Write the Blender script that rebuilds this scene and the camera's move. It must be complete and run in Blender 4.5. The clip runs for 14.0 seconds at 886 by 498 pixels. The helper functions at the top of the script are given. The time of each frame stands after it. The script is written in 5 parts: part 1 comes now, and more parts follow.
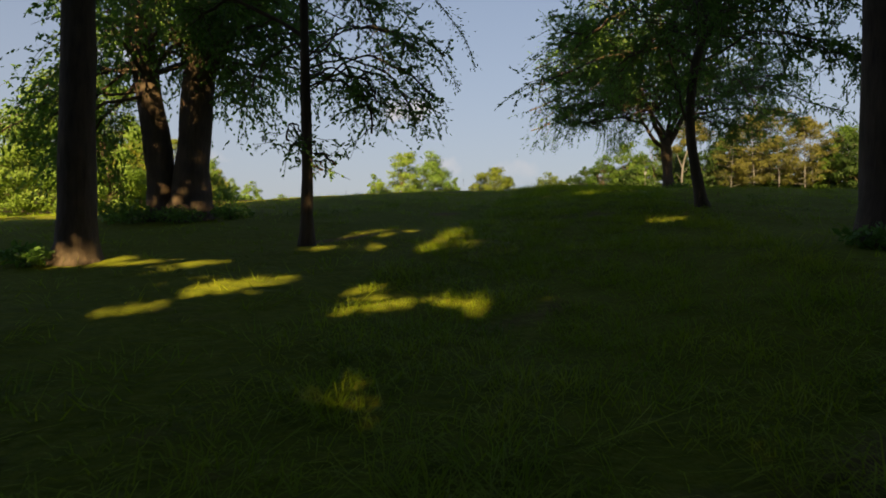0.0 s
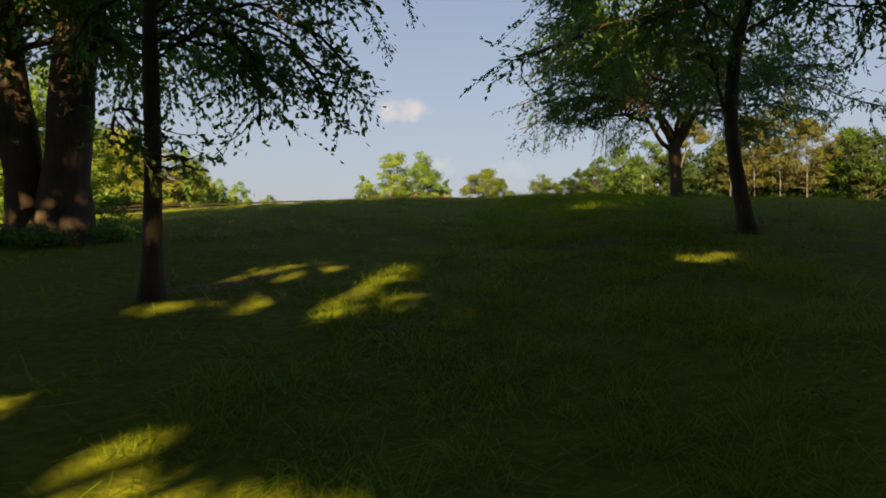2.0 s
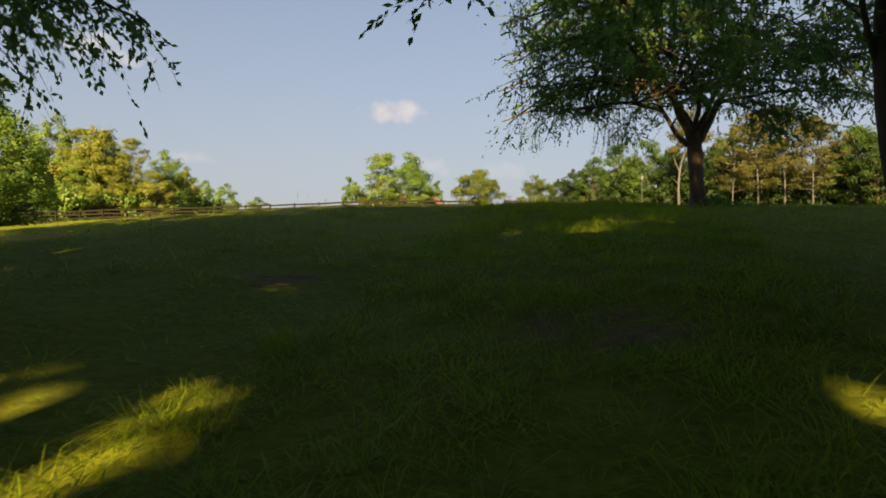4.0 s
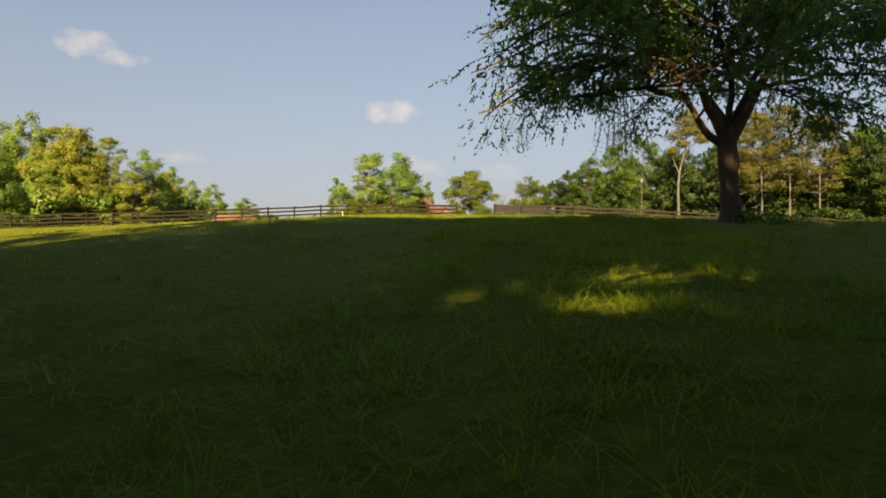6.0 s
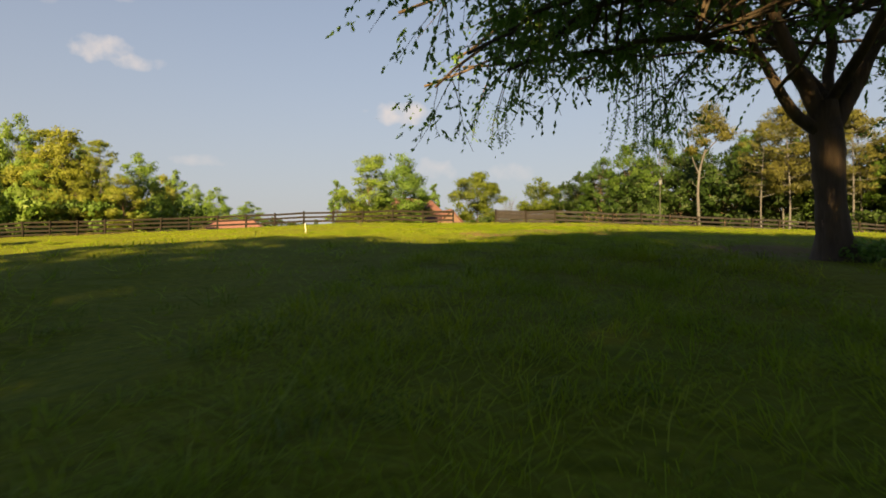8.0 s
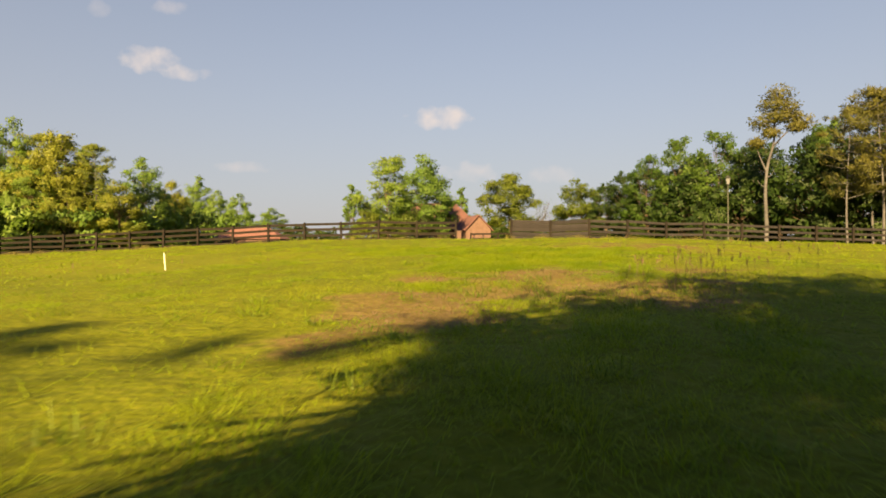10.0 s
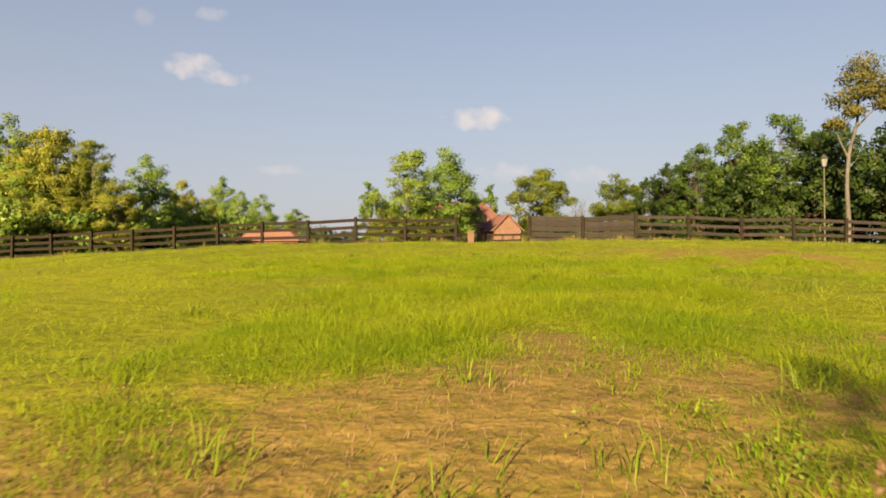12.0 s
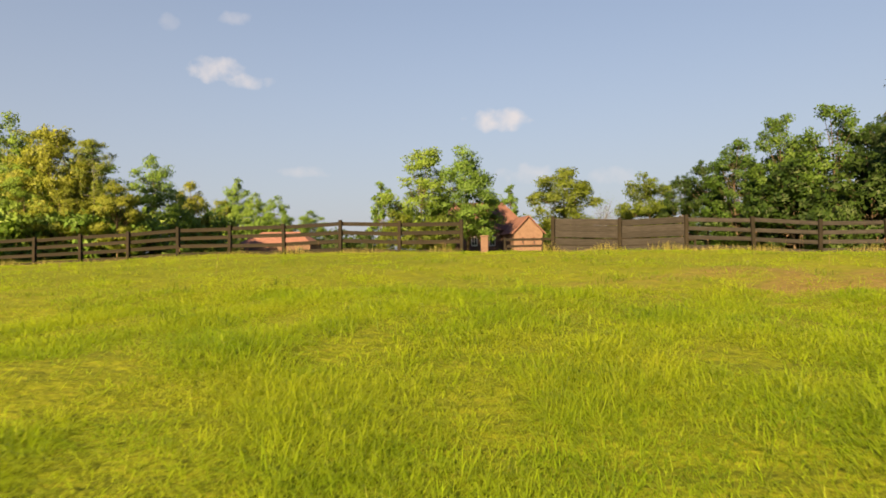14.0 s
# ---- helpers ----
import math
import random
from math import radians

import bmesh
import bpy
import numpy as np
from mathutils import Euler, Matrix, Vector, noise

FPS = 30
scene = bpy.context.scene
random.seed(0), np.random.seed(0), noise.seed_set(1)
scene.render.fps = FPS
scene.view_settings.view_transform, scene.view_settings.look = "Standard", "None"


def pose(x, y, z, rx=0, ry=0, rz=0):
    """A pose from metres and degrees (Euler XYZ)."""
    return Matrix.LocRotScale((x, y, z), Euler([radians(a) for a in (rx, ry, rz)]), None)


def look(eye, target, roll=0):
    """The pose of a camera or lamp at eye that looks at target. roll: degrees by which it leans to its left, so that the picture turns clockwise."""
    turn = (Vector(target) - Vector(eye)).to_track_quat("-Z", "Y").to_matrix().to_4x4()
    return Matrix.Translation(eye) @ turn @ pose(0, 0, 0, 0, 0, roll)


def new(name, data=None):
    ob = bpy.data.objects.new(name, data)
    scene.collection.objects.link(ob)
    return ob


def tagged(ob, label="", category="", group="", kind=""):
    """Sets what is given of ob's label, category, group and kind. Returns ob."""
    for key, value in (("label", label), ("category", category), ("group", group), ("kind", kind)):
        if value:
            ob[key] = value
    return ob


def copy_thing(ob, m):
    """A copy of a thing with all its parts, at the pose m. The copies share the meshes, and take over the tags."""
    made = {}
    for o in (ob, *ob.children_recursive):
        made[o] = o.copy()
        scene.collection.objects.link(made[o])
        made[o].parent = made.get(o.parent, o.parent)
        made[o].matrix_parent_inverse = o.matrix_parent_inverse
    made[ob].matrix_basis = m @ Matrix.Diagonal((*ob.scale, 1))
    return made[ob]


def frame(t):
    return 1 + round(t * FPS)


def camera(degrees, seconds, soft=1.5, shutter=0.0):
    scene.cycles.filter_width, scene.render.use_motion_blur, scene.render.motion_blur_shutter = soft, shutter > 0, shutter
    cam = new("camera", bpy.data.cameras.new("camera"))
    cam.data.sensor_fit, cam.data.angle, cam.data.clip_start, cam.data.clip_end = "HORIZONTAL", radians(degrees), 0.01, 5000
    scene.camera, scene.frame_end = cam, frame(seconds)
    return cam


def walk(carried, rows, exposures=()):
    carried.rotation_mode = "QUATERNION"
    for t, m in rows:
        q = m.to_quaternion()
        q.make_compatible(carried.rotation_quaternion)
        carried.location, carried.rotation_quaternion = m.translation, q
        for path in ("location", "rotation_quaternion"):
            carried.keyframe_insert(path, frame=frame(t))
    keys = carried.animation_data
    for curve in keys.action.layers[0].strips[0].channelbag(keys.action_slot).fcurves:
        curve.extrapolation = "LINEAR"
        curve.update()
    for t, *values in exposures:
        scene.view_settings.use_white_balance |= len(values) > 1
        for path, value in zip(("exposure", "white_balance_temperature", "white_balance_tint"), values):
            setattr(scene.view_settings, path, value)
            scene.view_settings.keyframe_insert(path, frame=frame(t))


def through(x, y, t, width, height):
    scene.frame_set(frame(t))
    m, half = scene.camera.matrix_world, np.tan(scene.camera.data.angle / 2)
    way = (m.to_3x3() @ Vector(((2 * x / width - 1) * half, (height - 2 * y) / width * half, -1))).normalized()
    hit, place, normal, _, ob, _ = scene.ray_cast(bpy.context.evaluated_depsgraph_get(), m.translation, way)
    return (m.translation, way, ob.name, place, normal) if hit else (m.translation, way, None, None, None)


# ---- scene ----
cam = camera(66.0, 14.0, soft=1.7, shutter=0.2)
# seconds, x, y, z, yaw, pitch, roll
PATH = [
    (0.0, 0.000, -0.000, 1.500, 0.231, -0.334, 0.199),
    (0.5, 0.166, 0.889, 1.655, 0.133, -0.336, 0.222),
    (1.0, 0.331, 1.846, 1.788, -0.048, -0.269, 0.339),
    (1.5, 0.518, 2.874, 1.931, -0.197, -0.266, 0.484),
    (2.0, 0.741, 4.031, 2.076, -0.299, -0.264, 0.434),
    (2.5, 0.965, 5.276, 2.211, -0.470, -0.241, 0.393),
    (3.0, 1.205, 6.519, 2.351, -0.541, -0.231, 0.399),
    (3.5, 1.439, 7.776, 2.504, -0.641, -0.210, 0.329),
    (4.0, 1.671, 9.032, 2.665, -0.758, -0.189, 0.263),
    (4.5, 1.899, 10.270, 2.830, -0.884, -0.173, 0.240),
    (5.0, 2.126, 11.474, 2.996, -1.008, -0.163, 0.264),
    (5.5, 2.352, 12.628, 3.158, -1.121, -0.159, 0.311),
    (6.0, 2.579, 13.716, 3.313, -1.211, -0.154, 0.321),
    (6.5, 2.788, 14.766, 3.447, -1.290, -0.144, 0.316),
    (7.0, 3.004, 15.850, 3.559, -1.404, -0.137, 0.251),
    (7.5, 3.447, 17.534, 3.775, -0.968, -0.100, 0.166),
    (8.0, 4.045, 19.737, 4.058, -0.157, -0.042, 0.082),
    (8.5, 4.724, 22.381, 4.373, 0.851, 0.032, 0.003),
    (9.0, 5.411, 25.384, 4.683, 1.881, 0.117, -0.080),
    (9.5, 6.033, 28.668, 4.952, 2.755, 0.206, -0.177),
    (10.0, 6.575, 32.097, 5.162, 3.250, 0.273, -0.281),
    (10.5, 7.130, 35.571, 5.318, 3.341, 0.269, -0.328),
    (11.0, 7.529, 38.661, 5.404, 4.721, 0.319, -0.396),
    (11.5, 7.749, 40.930, 5.422, 5.688, 0.345, -0.404),
    (12.0, 7.893, 42.560, 5.437, 6.382, 0.383, -0.485),
    (12.5, 7.934, 43.992, 5.529, 7.059, 0.407, -0.493),
    (13.0, 7.924, 45.537, 5.628, 7.547, 0.427, -0.469),
    (13.5, 7.915, 47.089, 5.725, 7.883, 0.451, -0.478),
    (14.0, 7.922, 48.547, 5.798, 8.168, 0.530, -0.485),
]
EXPOSURES = [(0.0, 2.08, 6750, 10), (3.0, 2.18, 6850, 10), (7.0, 2.17, 6950, 10), (9.5, 2.22, 7250, 12), (11.0, 2.25, 7300, 13), (12.0, 2.27, 7000, 12), (14.0, 2.27, 6700, 10)]
walk(cam, [(t, pose(x, y, z, 90 + p, 0, yaw) @ pose(0, 0, 0, 0, 0, roll)) for t, x, y, z, yaw, p, roll in PATH], EXPOSURES)

# ---- sky and sun ----
SUN_ELEVATION, SUN_BEARING = radians(24), radians(191)
world = bpy.data.worlds.new("sky")
scene.world = world
world.use_nodes = True
wn, wl = world.node_tree.nodes, world.node_tree.links
wn.clear()
sky = wn.new("ShaderNodeTexSky")
sky.sky_type, sky.sun_disc = "NISHITA", False
sky.sun_elevation, sky.sun_rotation = SUN_ELEVATION, SUN_BEARING
sky.air_density, sky.dust_density, sky.ozone_density = 1.0, 0.7, 1.0
sky_out, sky_bg = wn.new("ShaderNodeOutputWorld"), wn.new("ShaderNodeBackground")
sky_bg.inputs["Strength"].default_value = 0.0292
calm = wn.new("ShaderNodeHueSaturation")
calm.inputs["Saturation"].default_value = 1.08
wl.new(sky.outputs["Color"], calm.inputs["Color"])
warm = wn.new("ShaderNodeMix")
warm.data_type, warm.blend_type = "RGBA", "MULTIPLY"
warm.inputs[0].default_value = 1.0
wl.new(calm.outputs["Color"], warm.inputs[6])
warm.inputs[7].default_value = (0.96, 0.96, 1.0, 1)
way = wn.new("ShaderNodeTexCoord").outputs["Generated"]


def sky_math(op, a, b=None, c=None):
    m = wn.new("ShaderNodeMath")
    m.operation = op
    for sock, v in zip(m.inputs, (a, b, c)):
        if isinstance(v, bpy.types.NodeSocket):
            wl.new(v, sock)
        elif v is not None:
            sock.default_value = v
    return m.outputs[0]


def sky_dot(v):
    d = wn.new("ShaderNodeVectorMath")
    d.operation = "DOT_PRODUCT"
    wl.new(way, d.inputs[0])
    d.inputs[1].default_value = v
    return d.outputs["Value"]


# a pale haze that thickens towards the horizon
even = wn.new("ShaderNodeMix")
even.data_type = "RGBA"
up = sky_math("MAXIMUM", sky_dot((0.0, 0.0, 1.0)), 0.0)
wl.new(sky_math("MULTIPLY", sky_math("POWER", sky_math("SUBTRACT", 1.0, up), 1.6), 0.92), even.inputs[0])
wl.new(warm.outputs[2], even.inputs[6])
even.inputs[7].default_value = (3.25, 3.42, 4.05, 1)
sky_colour = even.outputs[2]
puff = wn.new("ShaderNodeTexNoise")
puff.inputs["Scale"].default_value, puff.inputs["Detail"].default_value = 40.0, 3.0
wl.new(way, puff.inputs["Vector"])
# small fair-weather clouds: bearing to the right of ahead, height, half width, half height in degrees, density
for bearing, high, wide, tall, dense in ((-3.2, 11.2, 3.0, 1.25, 0.8), (-26.6, 14.6, 2.6, 1.2, 0.75), (-24.0, 13.9, 2.2, 0.7, 0.6), (-25.0, 18.6, 1.5, 0.7, 0.35), (-30.0, 17.8, 0.9, 0.7, 0.2),
                                         (-19.6, 6.9, 2.4, 0.6, 0.35), (-1.0, 6.6, 3.0, 1.0, 0.4), (6.0, 6.4, 2.4, 0.9, 0.3), (-27.0, 20.6, 2.6, 0.6, 0.25)):
    b, h = radians(bearing), radians(high)
    across, above = (math.cos(b), -math.sin(b), 0.0), (-math.sin(h) * math.sin(b), -math.sin(h) * math.cos(b), math.cos(h))
    u = sky_math("DIVIDE", sky_dot(across), math.sin(radians(wide)))
    v = sky_math("DIVIDE", sky_dot(above), math.sin(radians(tall)))
    r = sky_math("ADD", sky_math("MULTIPLY", u, u), sky_math("MULTIPLY", v, v))
    ahead = sky_math("GREATER_THAN", sky_dot((math.sin(b), math.cos(b), 0.0)), 0.0)
    f = sky_math("MULTIPLY_ADD", puff.outputs["Fac"], 2.4, sky_math("SUBTRACT", -0.45, r))
    f = sky_math("MULTIPLY", sky_math("MULTIPLY", sky_math("MINIMUM", sky_math("MAXIMUM", f, 0.0), 1.0), ahead), dense)
    m = wn.new("ShaderNodeMix")
    m.data_type = "RGBA"
    wl.new(f, m.inputs[0])
    wl.new(sky_colour, m.inputs[6])
    m.inputs[7].default_value = (6.0, 5.5, 5.4, 1)
    sky_colour = m.outputs[2]
wl.new(sky_colour, sky_bg.inputs["Color"])
wl.new(sky_bg.outputs[0], sky_out.inputs[0])

sun_data = bpy.data.lights.new("sun", "SUN")
sun_data.energy, sun_data.angle, sun_data.color = 5.0, radians(0.5), (1.0, 0.71, 0.30)
sun = new("sun", sun_data)
sun_way = Vector((math.sin(SUN_BEARING) * math.cos(SUN_ELEVATION), math.cos(SUN_BEARING) * math.cos(SUN_ELEVATION), math.sin(SUN_ELEVATION)))
sun.matrix_world = look(sun_way * 200, (0, 0, 0))


# ---- materials ----
def material(name):
    m = bpy.data.materials.new(name)
    m.use_nodes = True
    nodes, links = m.node_tree.nodes, m.node_tree.links
    return m, nodes, links, nodes["Principled BSDF"]


def ramp(nodes, links, source, stops):
    r = nodes.new("ShaderNodeValToRGB")
    while len(r.color_ramp.elements) < len(stops):
        r.color_ramp.elements.new(0.5)
    for e, (at, colour) in zip(r.color_ramp.elements, stops):
        e.position, e.color = at, (*colour, 1)
    links.new(source, r.inputs[0])
    return r.outputs[0]


def noise_tex(nodes, links, scale, detail=4.0, rough=0.6, coord="Object", stretch=None):
    c = nodes.new("ShaderNodeTexCoord").outputs[coord]
    if stretch:
        mp = nodes.new("ShaderNodeMapping")
        mp.inputs["Scale"].default_value = stretch
        links.new(c, mp.inputs[0])
        c = mp.outputs[0]
    n = nodes.new("ShaderNodeTexNoise")
    n.inputs["Scale"].default_value, n.inputs["Detail"].default_value, n.inputs["Roughness"].default_value = scale, detail, rough
    links.new(c, n.inputs["Vector"])
    return n.outputs["Fac"]


def mixed(nodes, links, fac, a, b, how="MIX"):
    m = nodes.new("ShaderNodeMix")
    m.data_type, m.blend_type = "RGBA", how
    for sock, v in ((m.inputs[0], fac), (m.inputs[6], a), (m.inputs[7], b)):
        if isinstance(v, bpy.types.NodeSocket):
            links.new(v, sock)
        elif isinstance(v, tuple):
            sock.default_value = (*v, 1)
        else:
            sock.default_value = v
    return m.outputs[2]


def bump(nodes, links, bsdf, source, strength, distance):
    b = nodes.new("ShaderNodeBump")
    b.inputs["Strength"].default_value, b.inputs["Distance"].default_value = strength, distance
    links.new(source, b.inputs["Height"])
    links.new(b.outputs[0], bsdf.inputs["Normal"])


def leaf_material(name, dark, mid, light, through=0.45, scale=0.4, rough=0.55, clumped=False):
    """Leaves: colour by island and by a broad noise, light that shines through."""
    m, n, l, b = material(name)
    geo = n.new("ShaderNodeNewGeometry")
    wide = noise_tex(n, l, scale, 2.0)
    mid_colour = ramp(n, l, geo.outputs["Random Per Island"], [(0.0, dark), (0.5, mid), (1.0, light)])
    wide_colour = ramp(n, l, wide, [(0.3, dark), (0.5, mid), (0.7, light)])
    colour = mixed(n, l, 0.5, mid_colour, wide_colour)
    if clumped:
        info = n.new("ShaderNodeObjectInfo")
        colour = mixed(n, l, 1.0, colour, ramp(n, l, info.outputs["Random"], [(0.0, (0.8, 0.86, 0.9)), (0.5, (1.0, 1.0, 1.0)), (1.0, (1.2, 1.08, 0.95))]), "MULTIPLY")
    l.new(colour, b.inputs["Base Color"])
    b.inputs["Roughness"].default_value = rough
    b.inputs["Specular IOR Level"].default_value = 0.3
    t = n.new("ShaderNodeBsdfTranslucent")
    if clumped:
        # each clump of leaves catches the light as a rounded whole
        out = n.new("ShaderNodeAttribute")
        out.attribute_name = "outward"
        unit = n.new("ShaderNodeVectorTransform")
        unit.vector_type, unit.convert_from, unit.convert_to = "NORMAL", "OBJECT", "WORLD"
        l.new(out.outputs["Vector"], unit.inputs[0])
        both = n.new("ShaderNodeVectorMath")
        both.operation = "MULTIPLY_ADD"
        l.new(unit.outputs[0], both.inputs[0])
        both.inputs[1].default_value = (1.7, 1.7, 1.7)
        l.new(geo.outputs["Normal"], both.inputs[2])
        last = n.new("ShaderNodeVectorMath")
        last.operation = "NORMALIZE"
        l.new(both.outputs[0], last.inputs[0])
        l.new(last.outputs[0], b.inputs["Normal"])
    l.new(mixed(n, l, 1.0, colour, (1.0, 1.05, 0.55), "MULTIPLY"), t.inputs["Color"])
    mix = n.new("ShaderNodeMixShader")
    mix.inputs[0].default_value = through
    l.new(b.outputs[0], mix.inputs[1])
    l.new(t.outputs[0], mix.inputs[2])
    l.new(mix.outputs[0], n["Material Output"].inputs[0])
    return m


def bark_material(name, dark, light, scale=5.0):
    m, n, l, b = material(name)
    ridges = noise_tex(n, l, scale, 6.0, 0.65, stretch=(3.0, 3.0, 0.6))
    moss = noise_tex(n, l, 0.9, 3.0)
    colour = mixed(n, l, 0.5, ramp(n, l, ridges, [(0.35, dark), (0.65, light)]), ramp(n, l, moss, [(0.4, light), (0.65, dark)]))
    l.new(colour, b.inputs["Base Color"])
    b.inputs["Roughness"].default_value = 0.9
    bump(n, l, b, ridges, 0.9, 0.04)
    return m


def plain_material(name, a, b_colour, scale=3.0, rough=0.8, stretch=None, bumps=0.3, per_object=True):
    """A surface of two tones by noise, with each object a little lighter or darker than the next."""
    m, n, l, b = material(name)
    grain = noise_tex(n, l, scale, 6.0, 0.6, stretch=stretch)
    colour = ramp(n, l, grain, [(0.3, a), (0.7, b_colour)])
    if per_object:
        info = n.new("ShaderNodeObjectInfo")
        tone = ramp(n, l, info.outputs["Random"], [(0.0, (0.75, 0.75, 0.75)), (1.0, (1.2, 1.2, 1.2))])
        colour = mixed(n, l, 1.0, colour, tone, "MULTIPLY")
    l.new(colour, b.inputs["Base Color"])
    b.inputs["Roughness"].default_value = rough
    b.inputs["Specular IOR Level"].default_value = 0.25
    bump(n, l, b, grain, bumps, 0.01)
    return m


def ground_material():
    m, n, l, b = material("pasture_soil")
    fine = noise_tex(n, l, 9.0, 8.0, 0.7)
    tuft = noise_tex(n, l, 1.6, 5.0, 0.65)
    wide = noise_tex(n, l, 0.12, 4.0, 0.55)
    green = ramp(n, l, fine, [(0.3, (0.0414, 0.0477, 0.00348)), (0.5, (0.095, 0.108, 0.00593)), (0.7, (0.159, 0.156, 0.0149))])
    straw = ramp(n, l, fine, [(0.3, (0.05, 0.026, 0.018)), (0.5, (0.125, 0.066, 0.042)), (0.7, (0.21, 0.125, 0.08))])
    att = n.new("ShaderNodeAttribute")
    att.attribute_name = "bare"
    f = n.new("ShaderNodeMath")
    f.operation = "MULTIPLY_ADD"
    l.new(tuft, f.inputs[0])
    f.inputs[1].default_value = 0.7
    l.new(att.outputs["Fac"], f.inputs[2])
    fac = ramp(n, l, f.outputs[0], [(0.5, (0, 0, 0)), (0.75, (1, 1, 1))])
    colour = mixed(n, l, fac, green, straw)
    colour = mixed(n, l, 0.35, colour, ramp(n, l, wide, [(0.35, (0.0547, 0.0933, 0.00684)), (0.65, (0.137, 0.163, 0.0137))]))
    l.new(colour, b.inputs["Base Color"])
    b.inputs["Roughness"].default_value = 1.0
    b.inputs["Specular IOR Level"].default_value = 0.1
    bump(n, l, b, tuft, 1.0, 0.12)
    return m


def grass_material():
    """Blades: green to straw by island and by wide patches."""
    m, n, l, b = material("grass_blades")
    geo = n.new("ShaderNodeNewGeometry")
    wide = noise_tex(n, l, 0.35, 3.0)
    one = ramp(n, l, geo.outputs["Random Per Island"], [(0.0, (0.135, 0.225, 0.009)), (0.4, (0.20, 0.30, 0.013)), (0.85, (0.28, 0.37, 0.022)), (1.0, (0.41, 0.40, 0.11))])
    two = ramp(n, l, wide, [(0.3, (0.11, 0.215, 0.0095)), (0.5, (0.215, 0.315, 0.0125)), (0.7, (0.34, 0.375, 0.025))])
    fine = noise_tex(n, l, 1.3, 4.0)
    two = mixed(n, l, 0.45, two, ramp(n, l, fine, [(0.35, (0.105, 0.22, 0.0115)), (0.65, (0.325, 0.37, 0.032))]))
    colour = mixed(n, l, 0.7, one, two)
    l.new(colour, b.inputs["Base Color"])
    b.inputs["Roughness"].default_value = 0.6
    b.inputs["Specular IOR Level"].default_value = 0.12
    t = n.new("ShaderNodeBsdfTranslucent")
    lift = n.new("ShaderNodeVectorMath")
    lift.operation = "MULTIPLY_ADD"
    l.new(geo.outputs["Normal"], lift.inputs[0])
    lift.inputs[1].default_value, lift.inputs[2].default_value = (0.5, 0.5, 0.5), (0.0, 0.0, 0.55)
    unit = n.new("ShaderNodeVectorMath")
    unit.operation = "NORMALIZE"
    l.new(lift.outputs[0], unit.inputs[0])
    l.new(unit.outputs[0], b.inputs["Normal"])
    l.new(mixed(n, l, 1.0, colour, (1.1, 1.1, 0.5), "MULTIPLY"), t.inputs["Color"])
    mix = n.new("ShaderNodeMixShader")
    mix.inputs[0].default_value = 0.5
    l.new(b.outputs[0], mix.inputs[1])
    l.new(t.outputs[0], mix.inputs[2])
    l.new(mix.outputs[0], n["Material Output"].inputs[0])
    return m


SOIL, GRASS = ground_material(), grass_material()
LEAF_DARK = leaf_material("dark_green_leaves", (0.0601, 0.127, 0.0337), (0.113, 0.221, 0.052), (0.179, 0.316, 0.069), 0.5)
# for the unseen wood: darkened, less translucent, to deepen the shade it casts
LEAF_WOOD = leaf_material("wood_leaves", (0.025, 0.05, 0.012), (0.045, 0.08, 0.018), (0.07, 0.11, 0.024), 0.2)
LEAF_FAR = leaf_material("sunlit_leaves", (0.078, 0.146, 0.024), (0.12, 0.21, 0.039), (0.175, 0.265, 0.058), 0.45, 0.15, clumped=True)
LEAF_DEEP = leaf_material("deep_green_leaves", (0.016, 0.038, 0.010), (0.032, 0.067, 0.0135), (0.058, 0.1, 0.019), 0.5, 0.15, clumped=True)
LEAF_MID = leaf_material("mid_green_leaves", (0.036, 0.08, 0.014), (0.064, 0.128, 0.02), (0.102, 0.172, 0.03), 0.5, 0.15, clumped=True)
LEAF_OAK = leaf_material("olive_leaves", (0.0546, 0.0876, 0.0111), (0.0931, 0.133, 0.0155), (0.131, 0.175, 0.0222), 0.45, 0.15, clumped=True)
NEEDLES = leaf_material("pine_needles", (0.078, 0.112, 0.018), (0.145, 0.182, 0.024), (0.225, 0.25, 0.04), 0.4, 0.2, clumped=True)
NEEDLES_DARK = leaf_material("brown_green_needles", (0.042, 0.052, 0.013), (0.082, 0.09, 0.02), (0.13, 0.125, 0.032), 0.4, 0.2, clumped=True)
WEED = leaf_material("weed_leaves", (0.055, 0.105, 0.010), (0.098, 0.16, 0.0135), (0.15, 0.205, 0.022), 0.35, 2.0)
TUFT = leaf_material("coarse_grass", (0.07, 0.125, 0.0095), (0.115, 0.18, 0.013), (0.175, 0.235, 0.0185), 0.4, 1.0)
STRAW = leaf_material("dead_straw", (0.105, 0.062, 0.05), (0.175, 0.115, 0.09), (0.235, 0.18, 0.145), 0.3, 1.5)
STRAW_GREEN = leaf_material("ripening_grass", (0.10, 0.11, 0.022), (0.18, 0.17, 0.048), (0.28, 0.235, 0.105), 0.3, 0.8)
BARK = bark_material("grey_brown_bark", (0.026, 0.019, 0.0135), (0.1, 0.07, 0.049))
BARK_PINE = bark_material("pale_pine_bark", (0.032, 0.032, 0.039), (0.092, 0.093, 0.112))
WOOD_FENCE = plain_material("dark_creosoted_wood", (0.00385, 0.00275, 0.00248), (0.0138, 0.0102, 0.0091), 4.0, 0.85, (0.275, 2.2, 2.2))
WOOD_WORN = plain_material("weathered_fence_boards", (0.0085, 0.0076, 0.0092), (0.027, 0.0245, 0.031), 4.0, 0.85, (0.8, 6.4, 6.4))
